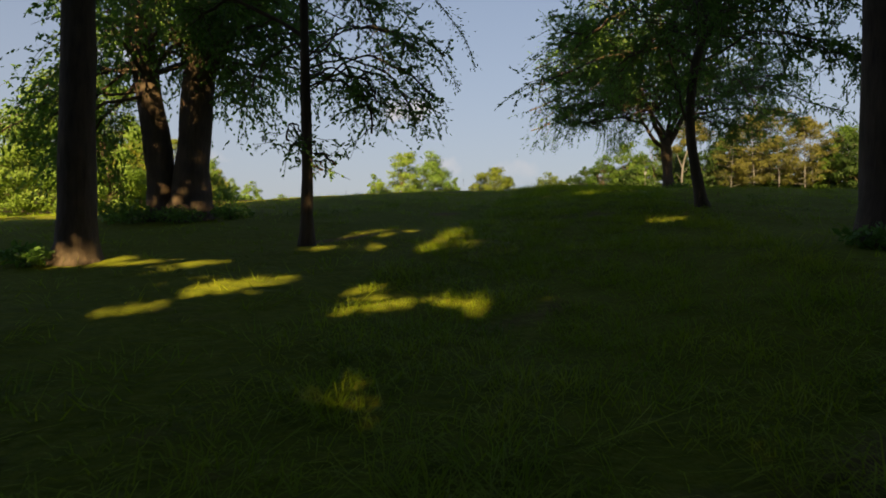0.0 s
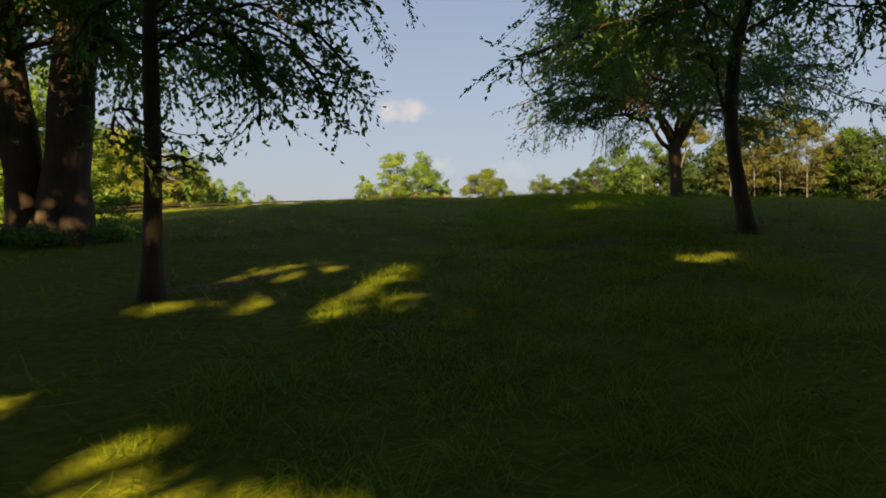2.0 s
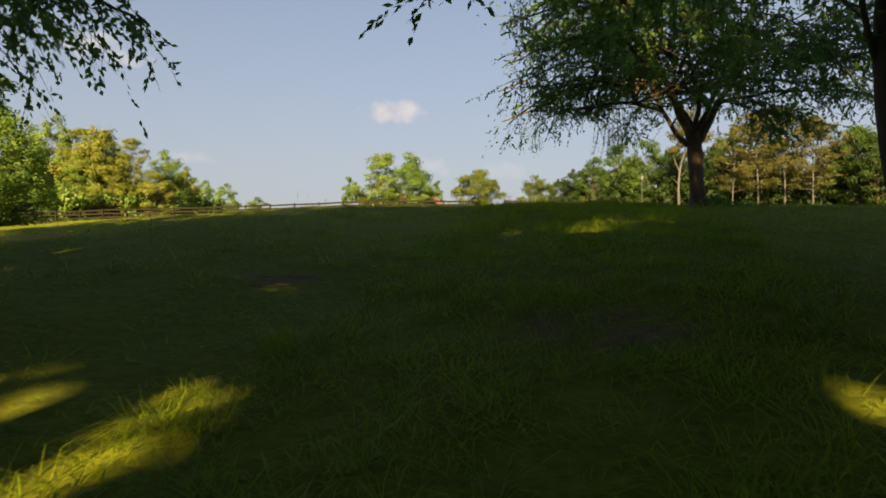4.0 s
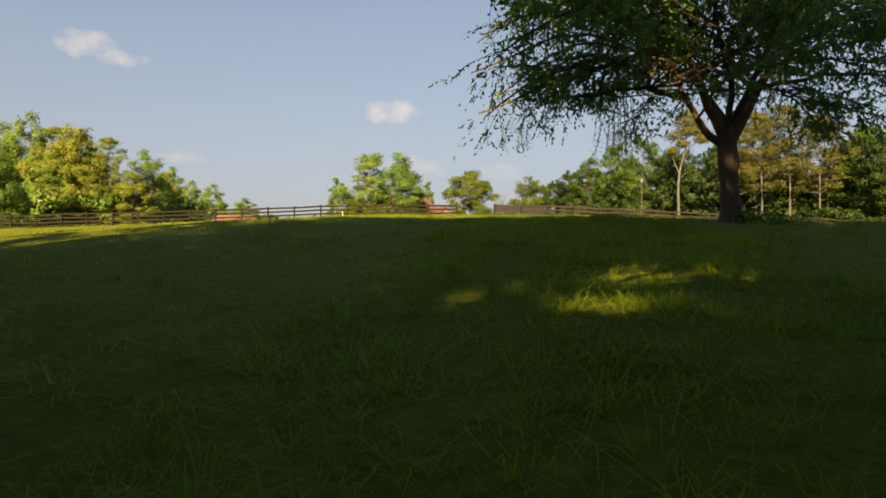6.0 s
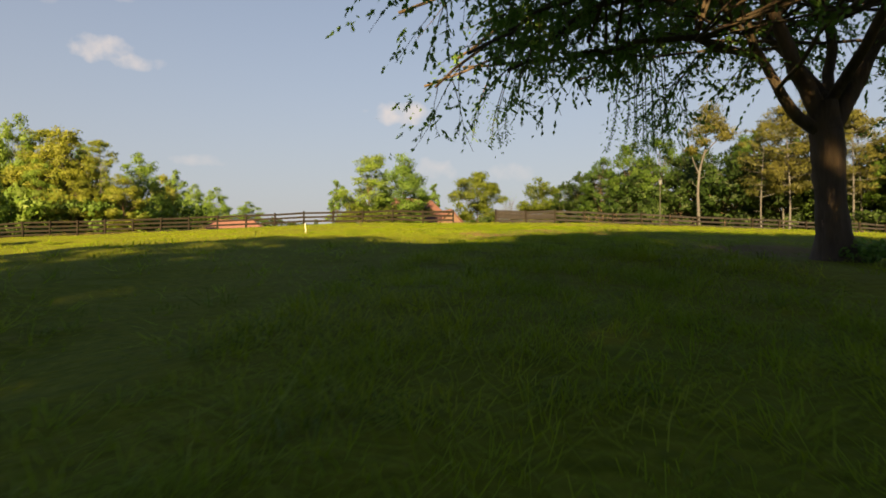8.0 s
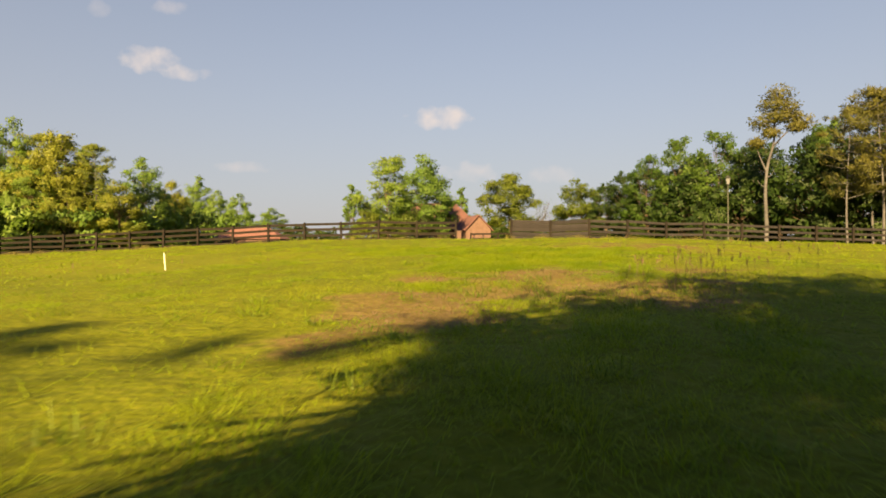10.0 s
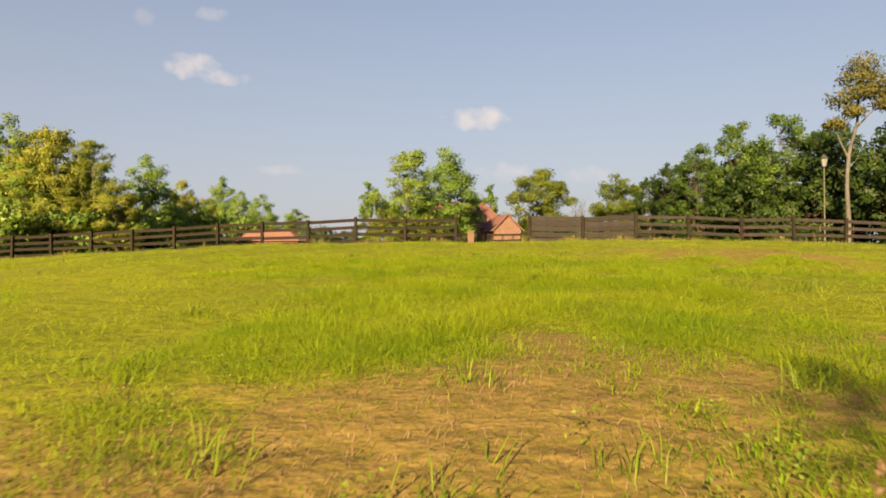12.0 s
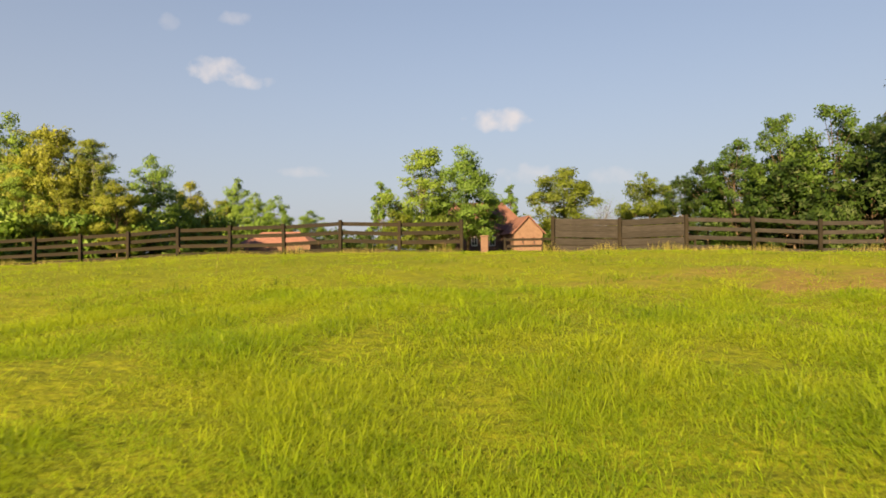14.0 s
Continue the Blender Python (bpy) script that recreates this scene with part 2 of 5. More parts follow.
BRICK = plain_material("orange_brick", (0.08, 0.05, 0.048), (0.115, 0.075, 0.072), 3.0, 0.9)
ROOF = plain_material("red_brown_shingles", (0.09, 0.044, 0.046), (0.135, 0.07, 0.072), 2.0, 0.9)
WHITE = plain_material("white_paint", (0.52, 0.52, 0.496), (0.64, 0.64, 0.624), 5.0, 0.6)
EARTH = plain_material("orange_earth", (0.10, 0.058, 0.035), (0.17, 0.10, 0.06), 2.5, 0.95)
METAL = plain_material("dark_green_metal", (0.03, 0.035, 0.03), (0.05, 0.055, 0.05), 8.0, 0.5)
PANE = plain_material("dark_window_glass", (0.03, 0.035, 0.04), (0.05, 0.055, 0.06), 1.0, 0.1)
LAMP_GLASS = plain_material("milky_glass", (0.11, 0.12, 0.15), (0.15, 0.165, 0.2), 6.0, 0.25)


# ---- helpers for meshes ----
def part(name, bm, mat, parent=None, label=""):
    me = bpy.data.meshes.new(name)
    bm.to_mesh(me)
    bm.free()
    me.materials.append(mat)
    ob = new(name, me)
    if parent:
        ob.parent = parent
    return tagged(ob, label)


def array_mesh(name, verts, quads, tris, mat, smooth=False):
    """A mesh from arrays of vertices, quads and triangles."""
    me = bpy.data.meshes.new(name)
    q, t = np.asarray(quads, np.int32).reshape(-1, 4), np.asarray(tris, np.int32).reshape(-1, 3)
    me.vertices.add(len(verts))
    me.vertices.foreach_set("co", np.asarray(verts, np.float32).ravel())
    loops = np.concatenate([q.ravel(), t.ravel()])
    me.loops.add(len(loops))
    me.loops.foreach_set("vertex_index", loops)
    me.polygons.add(len(q) + len(t))
    starts = np.concatenate([np.arange(len(q)) * 4, len(q) * 4 + np.arange(len(t)) * 3])
    me.polygons.foreach_set("loop_start", starts.astype(np.int32))
    if smooth:
        me.polygons.foreach_set("use_smooth", np.ones(len(q) + len(t), bool))
    me.update(calc_edges=True)
    me.materials.append(mat)
    return me


def box(bm, size, at, turn=None, bevel=0.0):
    made = bmesh.ops.create_cube(bm, size=1.0, matrix=Matrix.Translation(at) @ (turn or Matrix()) @ Matrix.Diagonal((*size, 1)))
    if bevel:
        edges = list({e for v in made["verts"] for e in v.link_edges})
        bmesh.ops.bevel(bm, geom=edges, offset=bevel, segments=1, affect="EDGES")


# ---- the lie of the land ----
PROFILE_Y = (-60, -30, -10, 0, 7.3, 11.7, 15, 19, 29, 40, 51, 58, 63, 68, 75, 82, 95, 130, 200, 400)
PROFILE_Z = (-4.5, -2.3, -0.75, 0.12, 1.0, 1.55, 2.0, 2.6, 3.82, 4.45, 4.95, 5.3, 5.62, 5.88, 5.86, 5.7, 5.75, 6.2, 6.8, 6.8)


def rise(x, y):
    """Height of the ground at arrays x, y."""
    x, y = np.asarray(x, float), np.asarray(y, float)
    z = sum(np.interp(y + d, PROFILE_Y, PROFILE_Z) for d in (-4, -2, 0, 2, 4)) / 5
    side = np.maximum(0, np.abs(x - 5) - 9)
    z = z - np.minimum(0.03 * side, 1.5) * np.clip(y / 30, 0, 1) * np.clip((150 - y) / 60, 0, 1)
    z = z - np.minimum(0.05 * np.maximum(0, -x - 1), 1.5) * np.clip((y - 10) / 15, 0, 1) * np.clip((78 - y) / 18, 0, 1) * 0.8
    knoll = np.clip((x - 0.5) / 4, 0, 1)
    knoll = knoll * knoll * (3 - 2 * knoll) * np.clip((24 - np.abs(y - 10)) / 14, 0, 1)
    z = z + 0.42 * knoll
    z = z - 0.18 * np.exp(-(((x + 3.5) / 4) ** 2 + ((y - 49) / 8) ** 2))
    z = z + 0.05 * np.sin(x * 0.9 + 1.3) * np.sin(y * 0.7) + 0.03 * np.sin(x * 2.1) * np.sin(y * 1.7 + 2)
    return z


def rise1(x, y):
    return float(rise(x, y))


def wave_noise(x, y, s, seed):
    """Cheap smooth noise between about 0 and 1."""
    rng = np.random.default_rng(seed)
    out = np.zeros_like(x)
    for k in range(6):
        a, ph, f = rng.uniform(0, 6.28), rng.uniform(0, 6.28), s * rng.uniform(0.6, 1.8)
        out += np.sin((x * np.cos(a) + y * np.sin(a)) * f + ph)
    return np.clip(0.5 + out / 6, 0, 1)


def bareness(x, y):
    """Where the sward is worn to straw and soil: 0 lush to 1 bare."""
    wx, wy = x + 0.5 * np.sin(y * 1.7) + 0.25 * np.sin(y * 4.1 + 1), y + 0.4 * np.sin(x * 2.1 + 0.5) + 0.2 * np.sin(x * 5.3)
    worn = np.exp(-(((wx - 7.2 - 0.28 * (wy - 44)) / 1.55) ** 2 + ((wy - 43.8) / 3.2) ** 2) ** 2)
    worn = np.maximum(worn, 0.75 * np.exp(-(((wx - 8.4) / 1.0) ** 2 + ((wy - 46.5) / 0.9) ** 2) ** 2))
    worn = np.maximum(worn, 0.9 * np.exp(-(((wx - 5.5) / 0.8) ** 2 + ((wy - 39.6) / 2.0) ** 2) ** 2))
    worn = np.maximum(worn, 0.6 * np.exp(-(((wx - 9.2) / 1.5) ** 2 + ((wy - 43.0) / 2.4) ** 2) ** 2))
    worn = np.maximum(worn, 0.5 * np.exp(-(((wx - 10.6) / 1.3) ** 2 + ((wy - 47.0) / 1.1) ** 2) ** 2))
    for cx, cy, rx, ry, much in ((9.0, 31.8, 1.8, 1.8, 0.5), (-1.6, 3.0, 0.5, 0.3, 0.6), (0.3, 2.6, 0.7, 0.4, 0.5), (1.7, 2.6, 0.5, 0.3, 0.5), (3.1, 18.5, 0.25, 0.2, 0.7), (4.0, 18.3, 0.35, 0.2, 0.7), (-1.3, 12.3, 0.5, 0.3, 0.85), (0.5, 6.3, 0.4, 0.25, 0.8),
                                 (-2.1, 10.6, 0.3, 0.3, 0.8), (-0.3, 10.3, 0.4, 0.25, 0.7), (-0.5, 17.2, 0.7, 0.4, 0.7), (2.4, 14.0, 0.8, 0.6, 0.5)):
        worn = np.maximum(worn, much * np.exp(-(((wx - cx) / rx) ** 2 + ((wy - cy) / ry) ** 2) ** 2))
    worn = np.maximum(worn, 0.45 * np.exp(-(((x - 12.5) / 4) ** 2 + ((y - 59) / 4) ** 2)))
    return np.clip(worn * (0.6 + 0.8 * wave_noise(x, y, 2.4, 5)) + 0.25 * (wave_noise(x, y, 0.8, 9) - 0.55), 0, 1)


def spaced(lo, fine_lo, fine_hi, hi, step, grow=1.16):
    mid = np.arange(fine_lo, fine_hi + step, step)
    up, down, s = [mid[-1]], [mid[0]], step
    while up[-1] < hi or down[-1] > lo:
        s *= grow
        up.append(up[-1] + s)
        down.append(down[-1] - s)
    return np.concatenate([np.array(down[:0:-1]), mid, np.array(up[1:])])


def build_ground():
    xs, ys = spaced(-2500, -24, 40, 2500, 0.5), spaced(-2500, -6, 84, 2500, 0.5)
    gx, gy = np.meshgrid(xs, ys)
    verts = np.stack([gx, gy, rise(gx, gy)], -1).reshape(-1, 3)
    w = len(xs)
    i = (np.arange(len(ys) - 1)[:, None] * w + np.arange(w - 1)[None]).ravel()
    me = array_mesh("ground", verts, np.stack([i, i + 1, i + 1 + w, i + w], -1), [], SOIL, True)
    a = me.attributes.new("bare", "FLOAT", "POINT")
    a.data.foreach_set("value", bareness(gx, gy).ravel().astype(np.float32))
    tagged(new("ground", me), "rolling pasture ground with worn straw-coloured patches", "ground", kind="structure")


def way_x(y):
    """The middle line of the mown strip that runs up the hill."""
    return np.interp(y, (0, 36, 44, 80), (0, 7.1, 7.9, 7.9))


def blades(rng, x, y, height, width, lean=1.0, toward=None, plain=False):
    """Arrays of blades: two quads' worth of taper in a quad and a triangle each. toward: the way in which each bends over. plain: one triangle each, for far grass."""
    n = len(x)
    b = rng.uniform(0, 2 * np.pi, n) if toward is None else toward + rng.normal(0, 0.5, n)
    a = b - np.pi / 2 + rng.normal(0, 0.5, n)
    side = np.stack([np.cos(a), np.sin(a), 0 * a], -1) * (width / 2)[:, None]
    arc = (0.35 * lean + np.abs(rng.normal(0.0, lean, n)))[:, None]
    bend = np.stack([np.cos(b), np.sin(b), 0 * b], -1) * height[:, None] * arc
    root = np.stack([x, y, rise(x, y) - 0.02], -1)
    up = np.stack([0 * a, 0 * a, height], -1)
    mid = root + (0.62 - 0.1 * np.minimum(arc, 2)) * up + 0.35 * bend
    tip = root + up * np.maximum(0.12, 1 - 0.45 * arc) * rng.uniform(0.85, 1, n)[:, None] + bend
    if plain:
        return np.stack([root - side, root + side, tip], 1).reshape(-1, 3), np.zeros((0, 4), int), np.arange(3 * n).reshape(-1, 3)
    v = np.stack([root - side, root + side, mid + side * 0.75, mid - side * 0.75, tip], 1).reshape(-1, 3)
    k = np.arange(n)[:, None] * 5
    return v, k + np.array([0, 1, 2, 3]), k + np.array([3, 2, 4])


def sward(name, label, seed, zones):
    """Grass in one mesh, in bunches. zones: x range about the strip's middle, y range, blades a square metre, height, width."""
    rng = np.random.default_rng(seed)
    vs, qs, ts, off = [], [], [], 0
    for (l0, l1), (y0, y1), density, height, width in zones:
        many = 16
        n = int((y1 - y0) * (l1 - l0) * density / many)
        ty = rng.uniform(y0, y1, n)
        tx = way_x(ty) + rng.uniform(l0, l1, n)
        clump = wave_noise(tx, ty, 3.0, 3) * 0.6 + wave_noise(tx, ty, 8.0, 4) * 0.4
        lush = 1 - bareness(tx, ty)
        keep = rng.random(n) < np.clip((0.35 + 1.2 * clump) * (0.16 + 0.84 * lush ** 1.3), 0, 1)
        tx, ty, clump, lush = tx[keep], ty[keep], clump[keep], lush[keep]
        size = rng.lognormal(0, 0.22, len(tx)) * (0.45 + 0.9 * clump) * (0.4 + 0.6 * lush)
        count = np.maximum(3, rng.poisson(many * (0.5 + clump)))
        tx, ty, size = np.repeat(tx, count), np.repeat(ty, count), np.repeat(size, count)
        m = len(tx)
        spread = 0.05 + 3.5 * width
        ox, oy = rng.normal(0, spread, m), rng.normal(0, spread, m)
        tall = np.where(rng.random(m) < 0.03, 1.4, 1.0)
        h = height * size * rng.uniform(0.5, 1.3, m) * tall
        v, q, t = blades(rng, tx + ox, ty + oy, h, width * rng.uniform(0.6, 1.3, m), 1.5, np.arctan2(oy, ox) + rng.normal(0, 0.6, m), width > 0.008)
        vs.append(v), qs.append(q + off), ts.append(t + off)
        off += len(v)
    me = array_mesh(name, np.concatenate(vs), np.concatenate(qs), np.concatenate(ts), GRASS)
    tagged(new(name, me), label, "grass", kind="stuff")


def build_grass():
    near = [((-2.4, 2.4), (1.8, 30), 420, 0.185, 0.0075), ((-2.4, 2.4), (30, 36), 420, 0.15, 0.0075), ((-2.4, 2.4), (36, 42), 900, 0.12, 0.006), ((-2.4, 2.4), (42, 46.3), 1500, 0.12, 0.0055), ((-2.5, 2.5), (46.3, 53), 2900, 0.13, 0.0052), ((-5.5, 5.5), (53, 58), 1400, 0.125, 0.007),
            ((-9, -2.4), (2.5, 40), 85, 0.2, 0.014), ((2.4, 9), (2.5, 40), 85, 0.2, 0.014),
            ((-9, -2.4), (40, 60), 760, 0.13, 0.0085), ((2.4, 9), (40, 60), 760, 0.13, 0.0085)]
    far = [((-22, -9), (4, 60), 30, 0.18, 0.03), ((9, 22), (4, 60), 30, 0.18, 0.03),
           ((-21, 6), (58, 74), 190, 0.15, 0.014), ((-30, -21), (60, 78), 45, 0.2, 0.026), ((6, 22), (58, 78), 130, 0.15, 0.016), ((-21, 6), (74, 78), 45, 0.2, 0.026), ((-60, -22), (10, 78), 7, 0.24, 0.07), ((22, 45), (15, 80), 7, 0.24, 0.07)]
    sward("pasture_grass", "long unmown yellow-green pasture grass on the slope", 11, near)
    sward("meadow_grass", "yellow-green meadow grass reaching to the fence", 12, far)


def build_ground_plants():
    """Broad-leaved weeds, coarse tufts, seeding stalks and thatch, each kind in one mesh."""
    rng = np.random.default_rng(31)
    # weeds: rosettes of pointed leaves
    n = 360
    y = rng.uniform(3, 47, n)
    x = way_x(y) + rng.normal(0, 2.6, n)
    x[:170], y[:170] = rng.normal(8.3, 2.4, 170), rng.normal(42.6, 2.2, 170)
    at, ways, lens = [], [], []
    for px, py in zip(x, y):
        k = int(rng.integers(26, 70))
        size = rng.uniform(0.014, 0.028)
        a = rng.uniform(0, 6.28, k)
        w = np.stack([np.cos(a), np.sin(a), rng.uniform(0.2, 1.3, k)], -1)
        high = rng.uniform(0, 0.13, k)
        at.append(np.stack([px + rng.normal(0, 0.07, k), py + rng.normal(0, 0.07, k), rise1(px, py) + high], -1)), ways.append(w), lens.append(np.full(k, size))
    at, ways, lens = np.concatenate(at), np.concatenate(ways), np.concatenate(lens)
    v, q = leaf_cloud(rng, at, ways, lens, lens * 0.5, 0.1)
    tagged(new("pasture_weeds", array_mesh("pasture_weeds", v, q, [], WEED)), "low broad-leaved weeds scattered in the grass", "weeds", kind="stuff")
    # coarse tufts
    n = 330
    y = rng.uniform(3, 70, n)
    x = way_x(y) + rng.normal(0, 5, n)
    x[:5], y[:5] = (8.2, 8.05, 8.4, 8.25, 7.3), (52.8, 52.9, 52.75, 53.0, 50.6)
    x[5:45], y[5:45] = rng.uniform(5.6, 10.4, 40), rng.uniform(40.5, 47.0, 40)
    k = 42
    bx, by = np.repeat(x, k) + rng.normal(0, 0.11, n * k), np.repeat(y, k) + rng.normal(0, 0.11, n * k)
    size = np.repeat(rng.uniform(0.6, 1.25, n), k)
    v, q, t = blades(rng, bx, by, 0.22 * size * rng.uniform(0.5, 1.1, n * k), 0.0065 * size, 0.9)
    tagged(new("coarse_tufts", array_mesh("coarse_tufts", v, q, t, TUFT)), "coarse darker tufts of tall grass", "grass", kind="stuff")
    # stalks with seed heads
    n = 170
    y = rng.uniform(14, 66, n)
    x = way_x(y) + rng.normal(0, 5, n)
    x[:34], y[:34] = rng.normal(9.6, 0.5, 34), rng.normal(42.0, 0.5, 34)
    x[34:64], y[34:64] = rng.normal(10.6, 0.8, 30), rng.normal(43.8, 0.5, 30)
    x[64:70], y[64:70] = rng.normal(4.3, 0.3, 6), rng.normal(11.7, 0.3, 6)
    mid = np.abs(x - way_x(y)) < 3.2
    mid[:70] = False
    x = np.where(mid, way_x(y) + 3.4 + np.abs(x - way_x(y)), x)
    x = np.where((y > 45) & (np.abs(x - way_x(y)) < 5), x + 9, x)
    h = rng.uniform(0.35, 0.62, n)
    tilt = rng.normal(0, 0.09, (n, 2))
    stalks = Limbs()
    head, ways = [], []
    for px, py, ph, (tx, ty) in zip(x, y, h, tilt):
        z = rise1(px, py)
        top = np.array((px + tx * ph, py + ty * ph, z + ph))
        stalks.add(smooth_line([(px, py, z - 0.02), (px + tx * ph * 0.4, py + ty * ph * 0.4, z + ph * 0.5), top], 5), np.linspace(0.002, 0.001, 5), 3)
        m = 26
        f = rng.random(m)[:, None]
        head.append(top + np.array((tx * 0.1, ty * 0.1, -0.02 + 0.11)) * f - np.array((0, 0, 0.05)) + rng.normal(0, 0.004, (m, 3))), ways.append(np.tile((0, 0, 1.0), (m, 1)))
    v, q = leaf_cloud(rng, np.concatenate(head), np.concatenate(ways), 0.022, 0.009, 0.0)
    sv, sq = np.concatenate(stalks.v), np.concatenate(stalks.q)
    me = array_mesh("seeding_stalks", np.concatenate([sv, v]), np.concatenate([sq, q + len(sv)]), [], STRAW)
    tagged(new("seeding_stalks", me), "pale seeding grass stalks above the sward", "grass", kind="stuff")
    # dead grass lying on the worn ground
    n = 250000
    y = rng.uniform(2, 60, n)
    x = way_x(y) + rng.normal(0, 3.2, n)
    x[:190000], y[:190000] = rng.uniform(5.0, 10.6, 190000), rng.uniform(39.0, 48.8, 190000)
    x[190000:204000], y[190000:204000] = rng.normal(11.3, 1.6, 14000), rng.normal(58.5, 2.0, 14000)
    keep = rng.random(n) < 0.06 + 0.94 * bareness(x, y)
    x, y = x[keep], y[keep]
    v, q, t = blades(rng, x, y, rng.uniform(0.025, 0.1, len(x)), rng.uniform(0.004, 0.008, len(x)), 1.3, None, True)
    tagged(new("dead_grass", array_mesh("dead_grass", v, q, t, STRAW)), "flattened dead straw-coloured grass on worn ground", "grass", kind="stuff")
    # tall dry grass along the fence foot
    n = 5200
    x = np.concatenate([rng.uniform(-30, 5, n), rng.uniform(8, 40, n)])
    y = np.where(x < 6, 73.5 + np.maximum(0, 5 - x) * 0.12, 73.3 + (x - 8.4) * 0.145) + rng.normal(0, 0.22, 2 * n)
    clump = wave_noise(x, y, 2.0, 6)
    v, q, t = blades(rng, x, y, (0.16 + 0.42 * clump ** 2) * rng.uniform(0.4, 1.2, 2 * n), np.full(2 * n, 0.011), 0.4)
    tagged(new("fence_grass", array_mesh("fence_grass", v, q, t, STRAW_GREEN)), "tall dry grass along the foot of the fence", "grass", kind="stuff")


# ---- trees ----
# Gaps in the canopy, by the patches of ground that the sun reaches through them: x, y, half width, half depth, share of leaves gone.
SUN_PATCHES = ((-4.5, 9.1, 1.05, 0.45, 1), (-2.2, 7.35, 0.85, 0.56, 1), (-3.0, 5.95, 0.22, 0.22, 1), (0.1, 6.65, 0.85, 0.38, 1), (-0.9, 3.85, 0.35, 0.28, 0.82), (1.45, 3.0, 0.2, 0.2, 0.9),
               (-0.85, 12.6, 1.15, 0.6, 1), (-0.45, 10.75, 1.0, 0.6, 1), (-2.05, 10.65, 0.22, 0.22, 1), (-0.15, 16.3, 0.2, 0.24, 0.95), (4.0, 11.85, 0.32, 0.25, 0.97),
               (3.4, 19.2, 0.3, 0.3, 0.97), (4.75, 19.55, 0.45, 0.32, 1), (4.1, 18.4, 0.42, 0.18, 1), (-4.8, 26.6, 0.9, 1.0, 1), (4.6, 36.0, 1.1, 1.5, 1), (4.9, 38.8, 0.7, 0.9, 1))


def shading(at, more=0.0):
    """Which of the places at would not shade any of the sunlit patches, whose rims are ragged and thin out."""
    keep = np.ones(len(at), bool)
    w = np.array(sun_way)
    chance = np.random.default_rng(len(at)).random(len(at))
    for x, y, wide, deep, share in SUN_PATCHES:
        back = (at[:, 2] - rise1(x, y) - 0.1) / w[2]
        gx, gy = at[:, 0] - w[0] * back, at[:, 1] - w[1] * back
        near = (np.abs(gx - x) < 3 * wide + 1) & (np.abs(gy - y) < 3 * deep + 1.5) & (back > 2.5)
        if not near.any():
            continue
        gx, gy = gx[near], gy[near]
        off = np.hypot(np.maximum(0, np.abs(gx - x) - more) / wide, np.maximum(0, np.abs(gy - y) - 1.2 * more) / deep)
        ragged = 0.4 + 1.0 * wave_noise(gx, gy * 1.3, 5.0, 8)
        shut = wave_noise(gx, gy, 9.0, 14) > 0.72
        gone = share * np.clip((1.3 - off * ragged) / 0.45, 0, 1) * np.where(shut, 0.88, 1.0)
        keep[near] &= chance[near] >= gone
    return keep


def airway(at, more=0.0):
    """Which places stay clear of the open strip up the hill."""
    mid = np.interp(at[:, 1], (0, 36, 44, 80), (0, 7.1, 7.9, 7.9))
    high = np.interp(at[:, 1], (0, 29, 40, 80), (1.5, 5.0, 5.5, 8.0))
    near = np.abs(at[:, 0] - mid)
    return (near > 1.3) | (at[:, 2] > high + 0.6 + more)


def tube(points, radii, sides=8, rng=None, rough=0.0):
    """Vertices and quads of a tapering round limb along points."""
    pts = np.asarray(points, float)
    d = np.gradient(pts, axis=0)
    d /= np.linalg.norm(d, axis=1)[:, None] + 1e-9
    ref = np.where(np.abs(d[:, 2:3]) > 0.9, np.array([[1.0, 0, 0]]), np.array([[0, 0, 1.0]]))
    s = np.cross(d, ref)
    s /= np.linalg.norm(s, axis=1)[:, None] + 1e-9
    u = np.cross(s, d)
    a = np.linspace(0, 2 * np.pi, sides, endpoint=False)
    r = np.asarray(radii, float)[:, None]
    if rng is not None and rough:
        r = r * (1 + rough * rng.normal(0, 1, (len(pts), sides)))
    v = pts[:, None] + (np.cos(a)[None] * r)[..., None] * s[:, None] + (np.sin(a)[None] * r)[..., None] * u[:, None]
    i = np.arange(len(pts) - 1)[:, None] * sides
    j = np.arange(sides)[None]
    q = np.stack([i + j, i + (j + 1) % sides, i + sides + (j + 1) % sides, i + sides + j], -1).reshape(-1, 4)
    return v.reshape(-1, 3), q


def smooth_line(points, n):
    """A rounded line of n points through the given ones."""
    p = np.asarray(points, float)
    t = np.linspace(0, len(p) - 1, n)
    line = np.stack([np.interp(t, np.arange(len(p)), p[:, k]) for k in range(p.shape[1])], -1)
    for _ in range(max(1, n // len(p) // 2)):
        line[1:-1] = (line[:-2] + 2 * line[1:-1] + line[2:]) / 4
    return line


class Limbs:
    """Collects tubes into one mesh."""

    def __init__(self):
        self.v, self.q, self.n = [], [], 0

    def add(self, points, radii, sides=7, rng=None, rough=0.0):
        v, q = tube(points, radii, sides, rng, rough)
        self.v.append(v), self.q.append(q + self.n)
        self.n += len(v)

    def mesh(self, name, mat):
        return array_mesh(name, np.concatenate(self.v), np.concatenate(self.q), [], mat, True)


